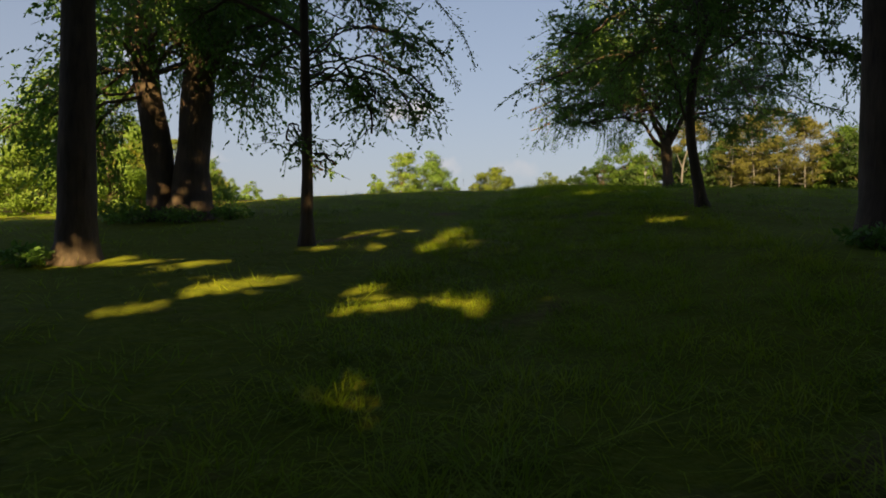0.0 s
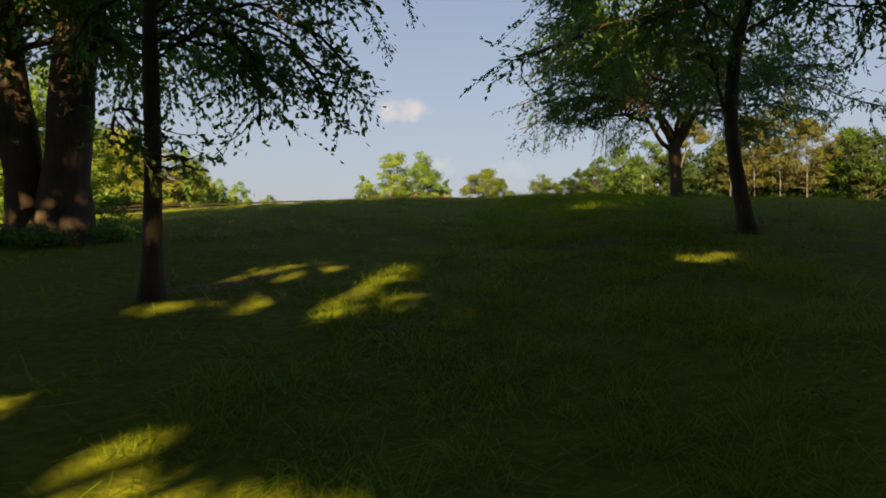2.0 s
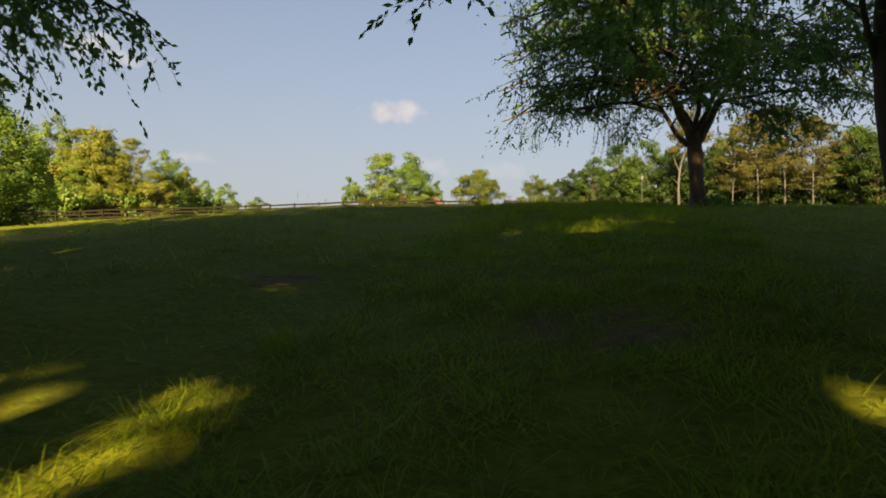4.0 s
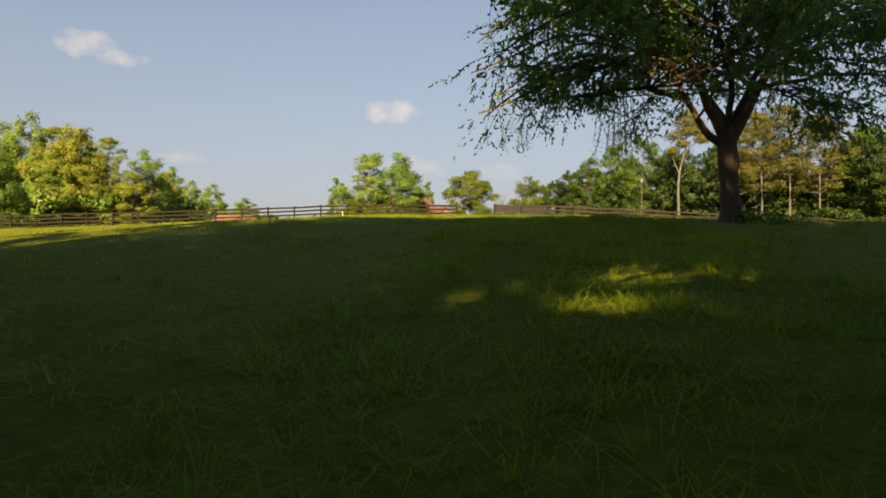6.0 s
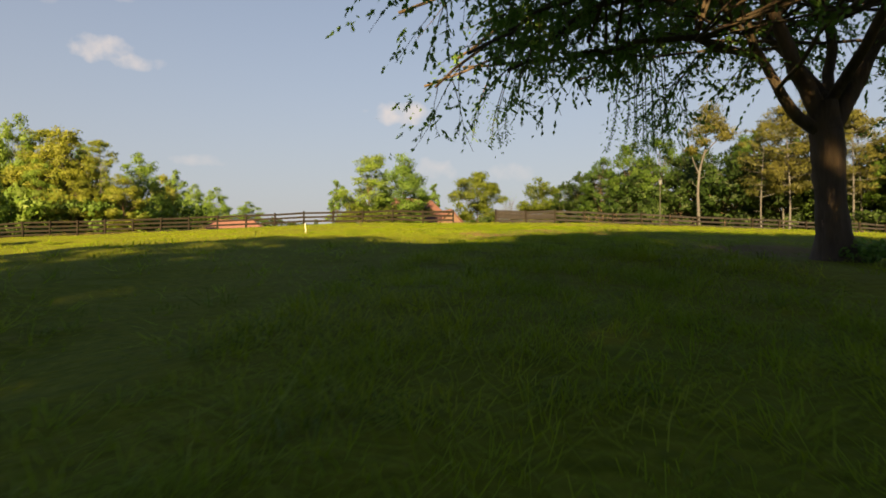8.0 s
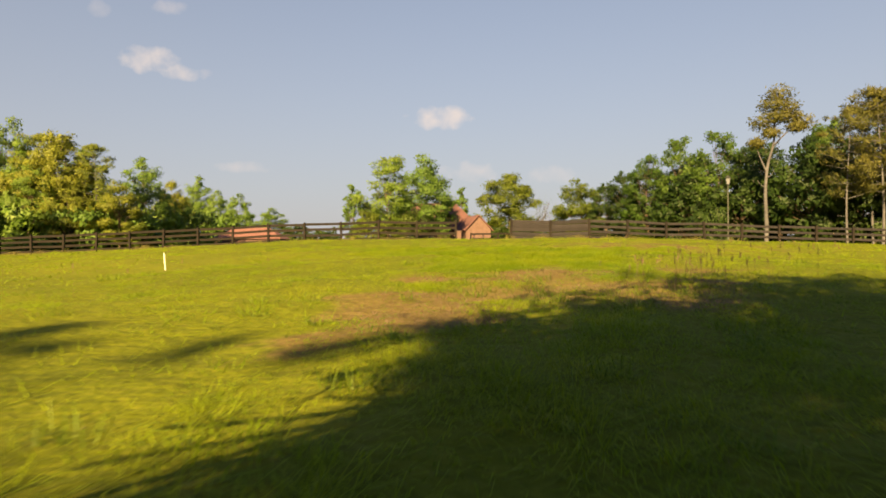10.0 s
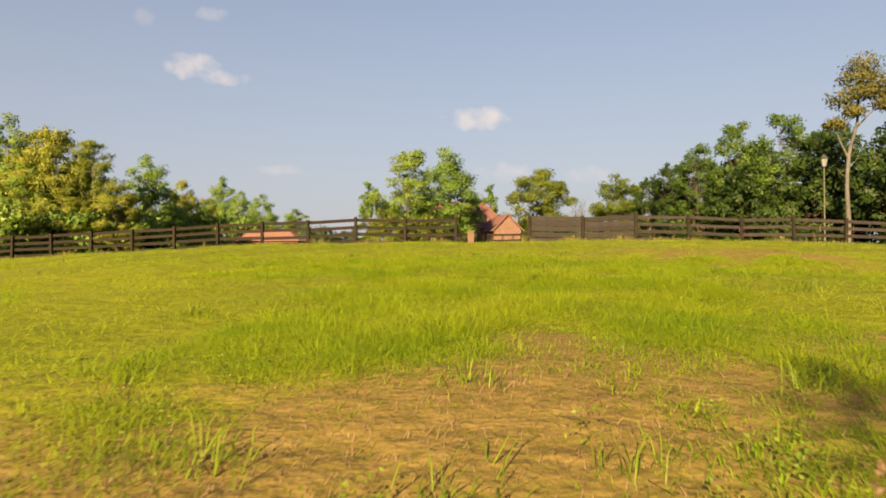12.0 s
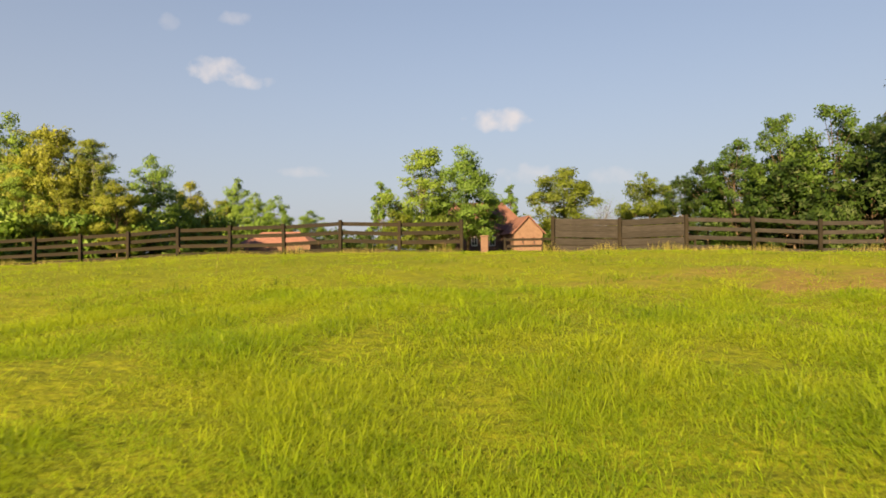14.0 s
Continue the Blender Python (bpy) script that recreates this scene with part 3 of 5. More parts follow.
def leaf_cloud(rng, at, ways, length, width, droop=0.3, plain=False):
    """A pointed leaf of two folded triangles at each place, hanging along its way; plain: one triangle, for far crowns."""
    n = len(at)
    d = ways + rng.normal(0, 0.55, (n, 3)) - np.array([0, 0, droop])
    d /= np.linalg.norm(d, axis=1)[:, None] + 1e-9
    s = np.cross(d, rng.normal(0, 1, (n, 3)))
    s /= np.linalg.norm(s, axis=1)[:, None] + 1e-9
    L = (length * rng.uniform(0.65, 1.25, n))[:, None]
    W = (width * rng.uniform(0.7, 1.2, n))[:, None] / 2
    if plain:
        return np.stack([at - s * W, at + s * W, at + d * L], 1).reshape(-1, 3), np.arange(3 * n).reshape(-1, 3)
    mid = at + d * L * 0.45
    v = np.stack([at, mid + s * W, at + d * L, mid - s * W], 1).reshape(-1, 3)
    k = np.arange(n)[:, None] * 4
    return v, k + np.array([0, 1, 2, 3])


def broadleaf(name, label, base, trunk, limbs, seed, leaf=(0.075, 0.036), twigs=26, leaves=34, twig_len=1.1, droop=0.6, mats=None, extra=(), group="", skirt=None, sprays=()):
    """A near tree. trunk: points and radii; limbs: lists of points with a first radius; leaves hang on twigs along the limbs' outer parts."""
    rng = np.random.default_rng(seed)
    bark, green = mats or (BARK, LEAF_DARK)
    root = tagged(new(name), label, "tree", group)
    root.matrix_world = Matrix.Translation(base)
    b0 = np.array(base)
    wood = Limbs()
    line = smooth_line([p[:3] for p in trunk], 18) - b0
    radii = np.interp(np.linspace(0, len(trunk) - 1, 18), range(len(trunk)), [p[3] for p in trunk])
    radii[0] *= 1.45
    radii[1] *= 1.12
    wood.add(line, radii, 14, rng, 0.05)
    t_ob = new("trunk", wood.mesh("trunk", bark))
    t_ob.parent = root
    boughs, at, ways, spared, small = Limbs(), [], [], [], []
    for points, r0 in limbs:
        lp = smooth_line(points, 14) - b0
        lp[3:] += np.cumsum(rng.normal(0, 0.04, (11, 3)), axis=0)
        if not airway(lp + b0, 0.3).all() or (skirt and not skirt(lp[4:]).all()):
            continue
        boughs.add(lp, np.linspace(r0, 0.02, 14), 7)
        length = np.linalg.norm(np.diff(lp, axis=0), axis=1).sum()
        for _ in range(max(3, int(twigs * length / 4))):
            f = rng.uniform(0.3, 1.0) ** 0.8 * 13
            k = min(int(f), 12)
            p0 = lp[k] + (lp[k + 1] - lp[k]) * (f - k)
            along = (lp[k + 1] - lp[k]) / (np.linalg.norm(lp[k + 1] - lp[k]) + 1e-9)
            w = along * 0.6 + rng.normal(0, 0.75, 3) * (1, 1, 0.55)
            w /= np.linalg.norm(w)
            m = twig_len * rng.uniform(0.5, 1.4)
            s = np.linspace(0, 1, 6)[:, None]
            twig = p0 + w * m * s + np.array([0, 0, -droop * m]) * s ** 2 + np.cumsum(rng.normal(0, 0.04, (6, 3)), axis=0) * s
            if not airway(twig + b0, 0.2).all() or (skirt and not skirt(twig).all()):
                continue
            spared.append(twig[3:4] + b0)
            small.append(twig)
            for _ in range(3):
                j = rng.integers(1, 5)
                ww = w * 0.5 + rng.normal(0, 0.7, 3)
                sub = twig[j] + ww * m * 0.4 * s + np.array([0, 0, -droop * m * 0.45]) * s ** 2
                k2 = leaves // 4
                f2 = rng.uniform(0.1, 1, k2) * 5
                i2 = np.minimum(f2.astype(int), 4)
                at.append(sub[i2] + (sub[i2 + 1] - sub[i2]) * (f2 - i2)[:, None])
                ways.append(np.repeat((sub[-1] - sub[0])[None] / (m * 0.4), k2, 0))
            k2 = leaves // 4
            f2 = rng.uniform(0.5, 5, k2)
            i2 = np.minimum(f2.astype(int), 4)
            at.append(twig[i2] + (twig[i2 + 1] - twig[i2]) * (f2 - i2)[:, None])
            ways.append(np.repeat(w[None], k2, 0))
    lit = shading(np.concatenate(spared))
    for twig, fine in zip(small, lit):
        if fine:
            boughs.add(twig, np.linspace(0.010, 0.003, 6), 3)
    for a, w in extra:
        at.append(a - b0), ways.append(w)
    at, ways = np.concatenate(at), np.concatenate(ways)
    keep = shading(at + b0, 0.08) & airway(at + b0)
    if skirt:
        keep &= skirt(at)
    at, ways = at[keep], ways[keep]
    fine, slants = [], []
    # long hanging sprays with leaves on both sides of a bending stem
    for points, r0, leafy in sprays:
        line = smooth_line(points, 24) - b0
        boughs.add(line, np.linspace(r0, 0.002, 24), 4)
        gone = np.concatenate([[0], np.cumsum(np.linalg.norm(np.diff(line, axis=0), axis=1))])
        for s in np.arange(max(0.0, gone[-1] - leafy), gone[-1], 0.03):
            p, ahead = (np.array([np.interp(s + d, gone, line[:, k]) for k in range(3)]) for d in (0.0, 0.02))
            way = (ahead - p) / 0.02 if s + 0.02 < gone[-1] else np.array((0, 0, -1.0))
            turn = rng.uniform(0, 6.28)
            side = np.array((math.cos(turn), math.sin(turn), 0.0))
            for k in (-1, 1):
                fine.append(p), slants.append(way + k * side * 1.1 + rng.normal(0, 0.2, 3))
            if rng.random() < 0.3:
                off = rng.normal(0, 0.07, (7, 3)) * (1, 1, 1.4)
                fine.extend(p + off), slants.extend(way + off * 8)
    v, q = leaf_cloud(rng, at, ways, leaf[0], leaf[1], droop)
    if fine:
        w, u = leaf_cloud(rng, np.array(fine), np.array(slants) * 2, 0.06, 0.025, 0.2)
        v, q = np.concatenate([v, w]), np.concatenate([q, u + len(v)])
    new("branchwork", boughs.mesh("branchwork", bark)).parent = root
    new("crown", array_mesh("crown", v, q, [], green)).parent = root
    return root


def dome_limbs(rng, stems, centre, radius, height, count, thick=0.05, flat=1.0):
    """Limbs that leave the stems (lines of points) and fill a crown of that centre, radius and height, drooping at the rim."""
    out = []
    lines = [smooth_line(p, 20) for p in stems]
    for i in range(count):
        a = 2.4 * i + rng.uniform(-0.4, 0.4)
        f = math.sqrt((i + 0.5) / count) * rng.uniform(0.8, 1.12)
        rim = np.array(centre) + np.array([math.cos(a) * radius * f, math.sin(a) * radius * f * flat, height * max(0.0, 1 - f ** 2.6) * rng.uniform(0.3, 1.1) + rng.normal(0, 0.15)])
        line = lines[i % len(lines)]
        near = np.linalg.norm(line - rim, axis=1) + 0.8 * np.maximum(0, line[:, 2] - rim[2])
        near[:6] += 50
        start = line[min(19, max(6, int(np.argmin(near)) - int(rng.integers(0, 5))))]
        mid = start + (rim - start) * 0.5 + np.array([0, 0, (0.3 + 0.4 * f) * rng.uniform(0.3, 0.9)]) + rng.normal(0, 0.15, 3)
        out.append(([start, mid, rim], thick * rng.uniform(0.6, 1.1)))
    return out


def shade_tree_mesh(seed, height, radius, fine=1.0):
    """Meshes of a tree of the shady wood, base at the origin: trunk with limbs, and crown of leaf clumps."""
    rng = np.random.default_rng(seed)
    wood, at = Limbs(), []
    lean = rng.normal(0, 0.02 * height, 2)
    zs = np.linspace(0, 0.93, 9)
    axis = np.stack([lean[0] * zs ** 1.5 + 0.1 * np.sin(zs * 5 + seed), lean[1] * zs ** 1.5, height * zs], -1)
    r0 = 0.016 * height + 0.06
    wood.add(axis, r0 * np.linspace(1, 0.15, 9), 7)
    bottom, clumps, per = 0.1, 85, 68
    per = int(per / fine ** 1.6)
    for i in range(clumps):
        f = bottom + (0.98 - bottom) * rng.random()
        g = (f - bottom) / (1 - bottom)
        wide = min(1.0, 0.6 + 2 * g, 0.45 + 3.2 * (1 - g))
        wide *= rng.uniform(0.65, 1.15)
        a = rng.uniform(0, 2 * math.pi)
        rr = radius * wide * math.sqrt(rng.uniform(0.25, 1))
        z = f * height
        root = np.array([np.interp(z * 0.93, axis[:, 2], axis[:, 0]), np.interp(z * 0.93, axis[:, 2], axis[:, 1]), z * 0.8])
        c = np.array([math.cos(a) * rr, math.sin(a) * rr, z])
        if i % 8 == 0:
            wood.add(smooth_line([root, (root + c) / 2 + (0, 0, 0.03 * height), c], 5), np.linspace(r0 * 0.22, 0.02, 5), 4)
        size = radius * rng.uniform(0.24, 0.40)
        p = rng.normal(0, 1, (per, 3))
        p /= np.linalg.norm(p, axis=1)[:, None]
        p *= (rng.random((per, 1)) ** 0.45) * size
        p[:, 2] *= 0.8
        at.append(c + p)
    at = np.concatenate(at)
    s = 0.40 * (0.6 + 0.03 * height) * fine
    v, _ = leaf_cloud(rng, at, rng.normal(0, 1, at.shape), s, s * 0.8, 0.2, True)
    return wood, v


def lobe_places(rng, count, height, radius, bottom, profile, size):
    """Centres of a crown's lobes, spread through the envelope that profile (0 to 1 up the crown) gives."""
    out, tries = [], 0
    while len(out) < count and tries < 4000:
        tries += 1
        g = rng.random()
        a, u = rng.uniform(0, 2 * math.pi), math.sqrt(rng.uniform(0.12, 1.0))
        wide = max(0.0, radius * profile(g) - 0.2 * size)
        c = np.array((math.cos(a) * u * wide, math.sin(a) * u * wide, height * (bottom + (1 - bottom) * g) - 0.15 * size * g))
        gap = size * (0.95 if tries < 2500 else 0.7)
        if all(np.linalg.norm((c - o) * (1, 1, 1.15)) > gap for o in out):
            out.append(c)
    return out


def lobed_leaves(rng, lobes, leaf, middle, reach, cover=1.3, flat=0.85, clumps=17):
    """Leaf places and outward ways: each lobe (centre, radius) is a billow of small clumps, denser on its upper side."""
    at, outs = [], []
    for c, r in lobes:
        for _ in range(clumps):
            d = rng.normal(0, 1, 3) + (0, 0, 0.25)
            d /= np.linalg.norm(d) + 1e-9
            sr = r * rng.uniform(0.3, 0.62)
            mid = c + d * (1, 1, flat) * r * rng.uniform(0.3, 0.95)
            n = max(6, int(cover * 10 * (sr / leaf) ** 2))
            p = rng.normal(0, 1, (n, 3))
            p *= (rng.random((n, 1)) ** 0.5) / (np.linalg.norm(p, axis=1)[:, None] + 1e-9)
            at.append(mid + p * sr * (1.15, 1.15, 0.8))
            o = 0.8 * p + 1.0 * d + 0.7 * (c - middle) / reach
            outs.append(o / (np.linalg.norm(o, axis=1)[:, None] + 1e-6))
    return np.concatenate(at), np.concatenate(outs)


def edge_tree_mesh(seed, height, radius, kind, leaf=0.3):
    """Meshes of a tree at the pasture's edge, base at the origin: trunk with limbs, and a crown of lobes."""
    rng = np.random.default_rng(seed)
    wood = Limbs()
    lean = rng.normal(0, 0.015 * height, 2)
    zs = np.linspace(0, 0.95, 12)
    axis = np.stack([lean[0] * zs ** 1.5 + 0.012 * height * np.sin(zs * 5 + seed), lean[1] * zs ** 1.5, height * zs], -1)
    r0 = 0.008 * height + 0.05
    wood.add(axis if kind == "pine" else axis[:8], r0 * np.linspace(1, 0.12 if kind == "pine" else 0.45, len(axis if kind == "pine" else axis[:8])), 8)
    stem = lambda z: np.array([np.interp(z, axis[:, 2], axis[:, k]) for k in range(3)])
    middle = np.array((0, 0, 0.5 * height))
    if kind == "pine":
        # whorls of near-level boughs with flat tufts, ragged below, a rounded head
        lobes = []
        low = 0.36
        for f in np.arange(low, 0.99, 0.052):
            g = (f - low) / (1 - low)
            reach = radius * (0.62 + 0.55 * math.sin(math.pi * min(1.0, 0.15 + g * 0.8)) - 0.55 * g ** 3)
            for k in range(int(rng.integers(3, 6))):
                a, m = rng.uniform(0, 2 * math.pi), reach * rng.uniform(0.4, 1.05)
                p0 = stem(f * height)
                tip = p0 + np.array((math.cos(a) * m, math.sin(a) * m, m * rng.uniform(0.0, 0.35)))
                wood.add(smooth_line([p0, (p0 + tip) / 2 - (0, 0, 0.06 * m), tip], 5), np.linspace(r0 * 0.2, 0.02, 5), 4)
                for q in (0.62, 1.0)[: 1 + (m > 0.6 * reach)]:
                    lobes.append((p0 + (tip - p0) * q + rng.normal(0, 0.15, 3), radius * rng.uniform(0.15, 0.24)))
        at, outs = lobed_leaves(rng, lobes, leaf, middle, radius, 0.85, 0.45, 7)
        ways, thin = outs + rng.normal(0, 0.5, at.shape), 0.42
        for z in np.arange(0.12, low, 0.06):
            a = rng.uniform(0, 6.28)
            m = rng.uniform(0.5, 1.4)
            wood.add([stem(z * height), stem(z * height) + (math.cos(a) * m, math.sin(a) * m, 0.1)], [0.03, 0.012], 4)
    else:
        bottom, count, size, profile = {
            "open": (0.14, 36, 0.36, lambda g: 0.62 + 0.5 * math.sin(math.pi * min(1.0, 0.1 + g)) - 0.25 * g),
            "round": (0.08, 44, 0.34, lambda g: math.sqrt(max(0.05, 1 - (1.75 * g - 0.72) ** 2))),
            "tall": (0.03, 48, 0.34, lambda g: 0.8 + 0.3 * math.sin(math.pi * g) - 0.55 * g ** 2),
            "bush": (0.02, 13, 0.50, lambda g: math.sqrt(max(0.1, 1 - (1.2 * g - 0.3) ** 2)))}[kind]
        size *= radius
        places = lobe_places(rng, count, height, radius, bottom, profile, size)
        lobes = [(c, size * rng.uniform(0.62, 0.95)) for c in places]
        for c in places:
            p0 = stem(max(0.08 * height, min(c[2] * rng.uniform(0.45, 0.75), 0.58 * height)))
            wood.add(smooth_line([p0, (p0 + c) / 2 + (0, 0, 0.02 * height), c], 6), np.linspace(r0 * 0.22, 0.02, 6), 4)
        at, outs = lobed_leaves(rng, lobes, leaf, middle, radius, 0.52 if kind == "open" else 0.55)
        ways, thin = rng.normal(0, 1, at.shape), 0.72
    v, t = leaf_cloud(rng, at, ways, leaf, leaf * thin, 0.15, True)
    return wood, v, t, np.repeat(outs, 3, 0)


def far_tree(name, label, seed, height, radius, kind, leafy, group="trees beyond the fence", leaf=0.3):
    wood, v, tris, outs = edge_tree_mesh(seed, height, radius, kind, leaf)
    root = tagged(new(name), label, "tree", group)
    t = new("trunk", wood.mesh("trunk", BARK_PINE if kind == "pine" else BARK))
    me = array_mesh("crown", v, [], tris, leafy)
    me.attributes.new("outward", "FLOAT_VECTOR", "POINT").data.foreach_set("vector", outs.astype(np.float32).ravel())
    c = new("crown", me)
    t.parent = c.parent = root
    return root


def stand(ob, size, x, y, high, wide, turn=0.0):
    """Puts a tree, built with that height and radius, at a spot with its own height and radius."""
    ob.scale = (wide / size[1], wide / size[1], high / size[0])
    ob.rotation_euler = (0, 0, turn)
    ob.location = (x, y, rise1(x, y) - 0.05)


def again(ob, size, x, y, high, wide, turn=0.0, label=""):
    c = copy_thing(ob, Matrix())
    stand(c, size, x, y, high, wide, turn)
    return tagged(c, label)


build_ground()
build_grass()
build_ground_plants()


def ivy(rng, line, radius, count, spread=0.25):
    """Places and ways of leaves that cling about a trunk."""
    p = smooth_line(line, 40)[rng.integers(0, 40, count)]
    a = rng.uniform(0, 2 * np.pi, count)
    out = np.stack([np.cos(a), np.sin(a), rng.normal(0, 0.3, count)], -1)
    return p + out * (radius + np.abs(rng.normal(0, spread, count)))[:, None] + np.stack([0 * a, 0 * a, rng.uniform(-0.3, 0.3, count)], -1), out


def build_near_trees():
    rng = np.random.default_rng(5)
    # slim tree beside the way
    x, y = -2.3, 11.25
    z = rise1(x, y)
    trunk = [(x, y, z - 0.1, 0.14), (x + 0.02, y, z + 1.2, 0.11), (x - 0.04, y, z + 3.2, 0.095), (x - 0.1, y + 0.1, z + 5.5, 0.07), (x - 0.1, y + 0.1, z + 8.5, 0.03)]
    trunk = [(a, b, c, 0.82 * r) for a, b, c, r in trunk]
    limbs = [([(x, y, z + 2.5 + 0.1 * k), (x + dx * 0.4, y + dy * 0.5, z + dz + 0.75), (x + dx * 0.8, y + dy, z + dz + 0.4), (x + dx, y + dy, z + dz)], 0.016)
             for k, (dx, dy, dz) in enumerate(((2.1, 0.25, 2.45), (1.75, 0.35, 2.2), (1.3, -0.2, 2.2), (1.0, 0.3, 2.15), (1.6, 0.7, 2.5), (1.8, -0.3, 2.75), (2.0, 0.0, 3.0), (0.9, 0.6, 2.5), (-0.8, 0.4, 2.6)))]
    limbs += [([(x, y, z + h0), (x + 0.5 * dx, y + dy, z + h0 + 0.25), (x + dx, y + dy, z + h0 + 0.1)], 0.012) for h0, dx, dy in ((1.2, 0.5, -0.1), (1.45, -0.45, 0.1), (1.6, 0.4, 0.2), (1.75, -0.4, -0.15))]
    limbs += [([(x, y, z + 1.3), (x + 0.25, y - 0.1, z + 1.6), (x + 0.5, y - 0.2, z + 1.55)], 0.012),
              ([(x, y, z + 3.4), (x - 1.0, y + 0.3, z + 4.1), (x - 1.7, y + 0.3, z + 3.9)], 0.04)]
    hang = [([(x, y, z + 4.0), (x + 1.0, y + 0.3, z + 3.6), (-0.5, 11.8, 4.2), (-0.2, 12.0, 3.85), (-0.08, 12.06, 3.56)], 0.010, 2.2),
            ([(x, y, z + 4.2), (x + 1.2, y, z + 4.3), (-0.1, 11.4, 4.7), (0.12, 11.4, 4.3), (0.2, 11.4, 4.05)], 0.010, 2.4),
            ([(x, y, z + 4.4), (x + 1.5, y, z + 4.8), (0.2, 11.04, 5.0), (0.4, 11.03, 4.6), (0.46, 11.03, 4.3)], 0.010, 2.4)]
    limbs += dome_limbs(rng, [[p[:3] for p in trunk[2:]]], (x + 0.6, y, z + 3.9), 2.9, 4.4, 30, 0.014)
    broadleaf("slim_tree", "slim young tree with grey bark and drooping leafy branches", (x, y, z), trunk, limbs, 21, leaf=(0.075, 0.04), twigs=34, leaves=40, twig_len=0.68, droop=0.2, sprays=hang,
              skirt=lambda p: ((p[:, 0] < 2.4) | (p[:, 2] > 4.2)) & ((p[:, 2] > 1.6) | ((np.hypot(p[:, 0], p[:, 1]) < 0.75) & (p[:, 2] > 1.05))))
    # leaning tree with a curved trunk
    x, y = 5.25, 14.0
    z = rise1(x, y)
    trunk = [(x + 0.03, y, z - 0.1, 0.13), (x - 0.13, y, z + 0.7, 0.10), (x - 0.28, y, z + 1.6, 0.095), (x - 0.22, y, z + 2.7, 0.09), (x + 0.02, y, z + 3.6, 0.08), (x + 0.35, y, z + 4.8, 0.06), (x + 0.6, y, z + 7.0, 0.03)]
    limbs = [([(x - 0.14, y, z + 1.3), (x - 0.35, y, z + 2.0), (x - 0.6, y, z + 2.9)], 0.03),
             ([(x, y, z + 3.0), (x + 1.3, y, z + 3.7), (x + 2.5, y, z + 3.2)], 0.03),
             ([(x, y, z + 2.8), (x - 1.0, y, z + 3.6), (x - 1.8, y - 0.2, z + 3.1)], 0.03)]
    limbs += dome_limbs(rng, [[p[:3] for p in trunk[3:]]], (x + 0.35, y, z + 3.0), 3.3, 4.3, 52, 0.018)
    broadleaf("leaning_tree", "slender tree with a dark curved leaning trunk", (x, y, z), trunk, limbs, 22, leaf=(0.085, 0.042), twigs=30, leaves=60, twig_len=0.9, droop=0.35)
    # the large pasture tree
    x, y = 9.45, 29.2
    z = rise1(x, y)
    trunk = [(x + 0.08, y, z - 0.1, 0.28), (x, y, z + 0.8, 0.20), (x - 0.05, y, z + 1.7, 0.225), (x - 0.08, y, z + 2.2, 0.17)]
    main = [([(x - 0.12, y, z + 1.75), (x - 0.7, y - 0.1, z + 2.1), (x - 1.15, y - 0.1, z + 2.9), (x - 1.6, y - 0.2, z + 4.2), (x - 2.8, y - 0.3, z + 5.8)], 0.10),
            ([(x - 1.1, y - 0.1, z + 2.8), (x - 2.0, y - 0.2, z + 3.0), (x - 2.9, y - 0.3, z + 2.9), (x - 3.7, y - 0.4, z + 2.9)], 0.06),
            ([(x - 0.1, y, z + 1.9), (x - 0.6, y, z + 3.0), (x - 1.0, y + 0.2, z + 4.4), (x - 1.6, y + 0.4, z + 6.6)], 0.14),
            ([(x, y, z + 2.0), (x + 0.15, y + 0.4, z + 3.4), (x - 0.2, y + 0.5, z + 5.4), (x, y + 0.6, z + 7.0)], 0.09),
            ([(x + 0.05, y, z + 1.9), (x + 0.75, y, z + 3.2), (x + 1.2, y, z + 4.4), (x + 2.2, y - 0.1, z + 6.5)], 0.14),
            ([(x + 0.75, y, z + 3.1), (x + 2.3, y + 0.2, z + 3.6), (x + 4.4, y + 0.2, z + 3.3)], 0.06),
            ([(x, y, z + 2.2), (x + 0.3, y - 1.2, z + 3.5), (x + 0.1, y - 2.8, z + 4.6), (x, y - 4.4, z + 4.6)], 0.08),
            ([(x, y, z + 2.2), (x - 0.3, y + 1.4, z + 3.7), (x - 0.6, y + 3.0, z + 4.6), (x - 1.0, y + 4.6, z + 4.2)], 0.08)]
    limbs = main + dome_limbs(rng, [m[0] for m in main], (x - 0.2, y - 0.6, z + 2.5), 6.0, 6.5, 100, 0.028, 0.88)
    limbs += [([(x - 1.2, y - 0.2, z + 3.6), (x - 3.4, y + dy * 0.5, z + dz + 1.2), (x - dx, y + dy, z + dz)], 0.045) for dx, dy, dz in ((5.9, -0.5, 3.0), (5.5, 0.6, 2.7), (5.8, -1.6, 3.7), (5.4, 0.2, 4.4), (5.4, -2.4, 3.2), (5.4, -0.8, 5.2), (5.2, 1.4, 3.4), (6.1, -3.0, 4.4), (5.2, -1.2, 2.6), (4.6, -0.6, 2.3))]
    limbs += [([(x - 0.6, y + 0.3, z + 4.4), (x - 1.0, y + 1.0, z + 6.2), (x - dx, y + dy, z + dz)], 0.035) for dx, dy, dz in ((1.6, 1.8, 7.0), (2.4, 1.6, 6.6), (1.0, 2.4, 6.9), (1.9, 2.6, 6.4), (0.4, 1.9, 7.4), (2.6, 2.6, 5.8))]
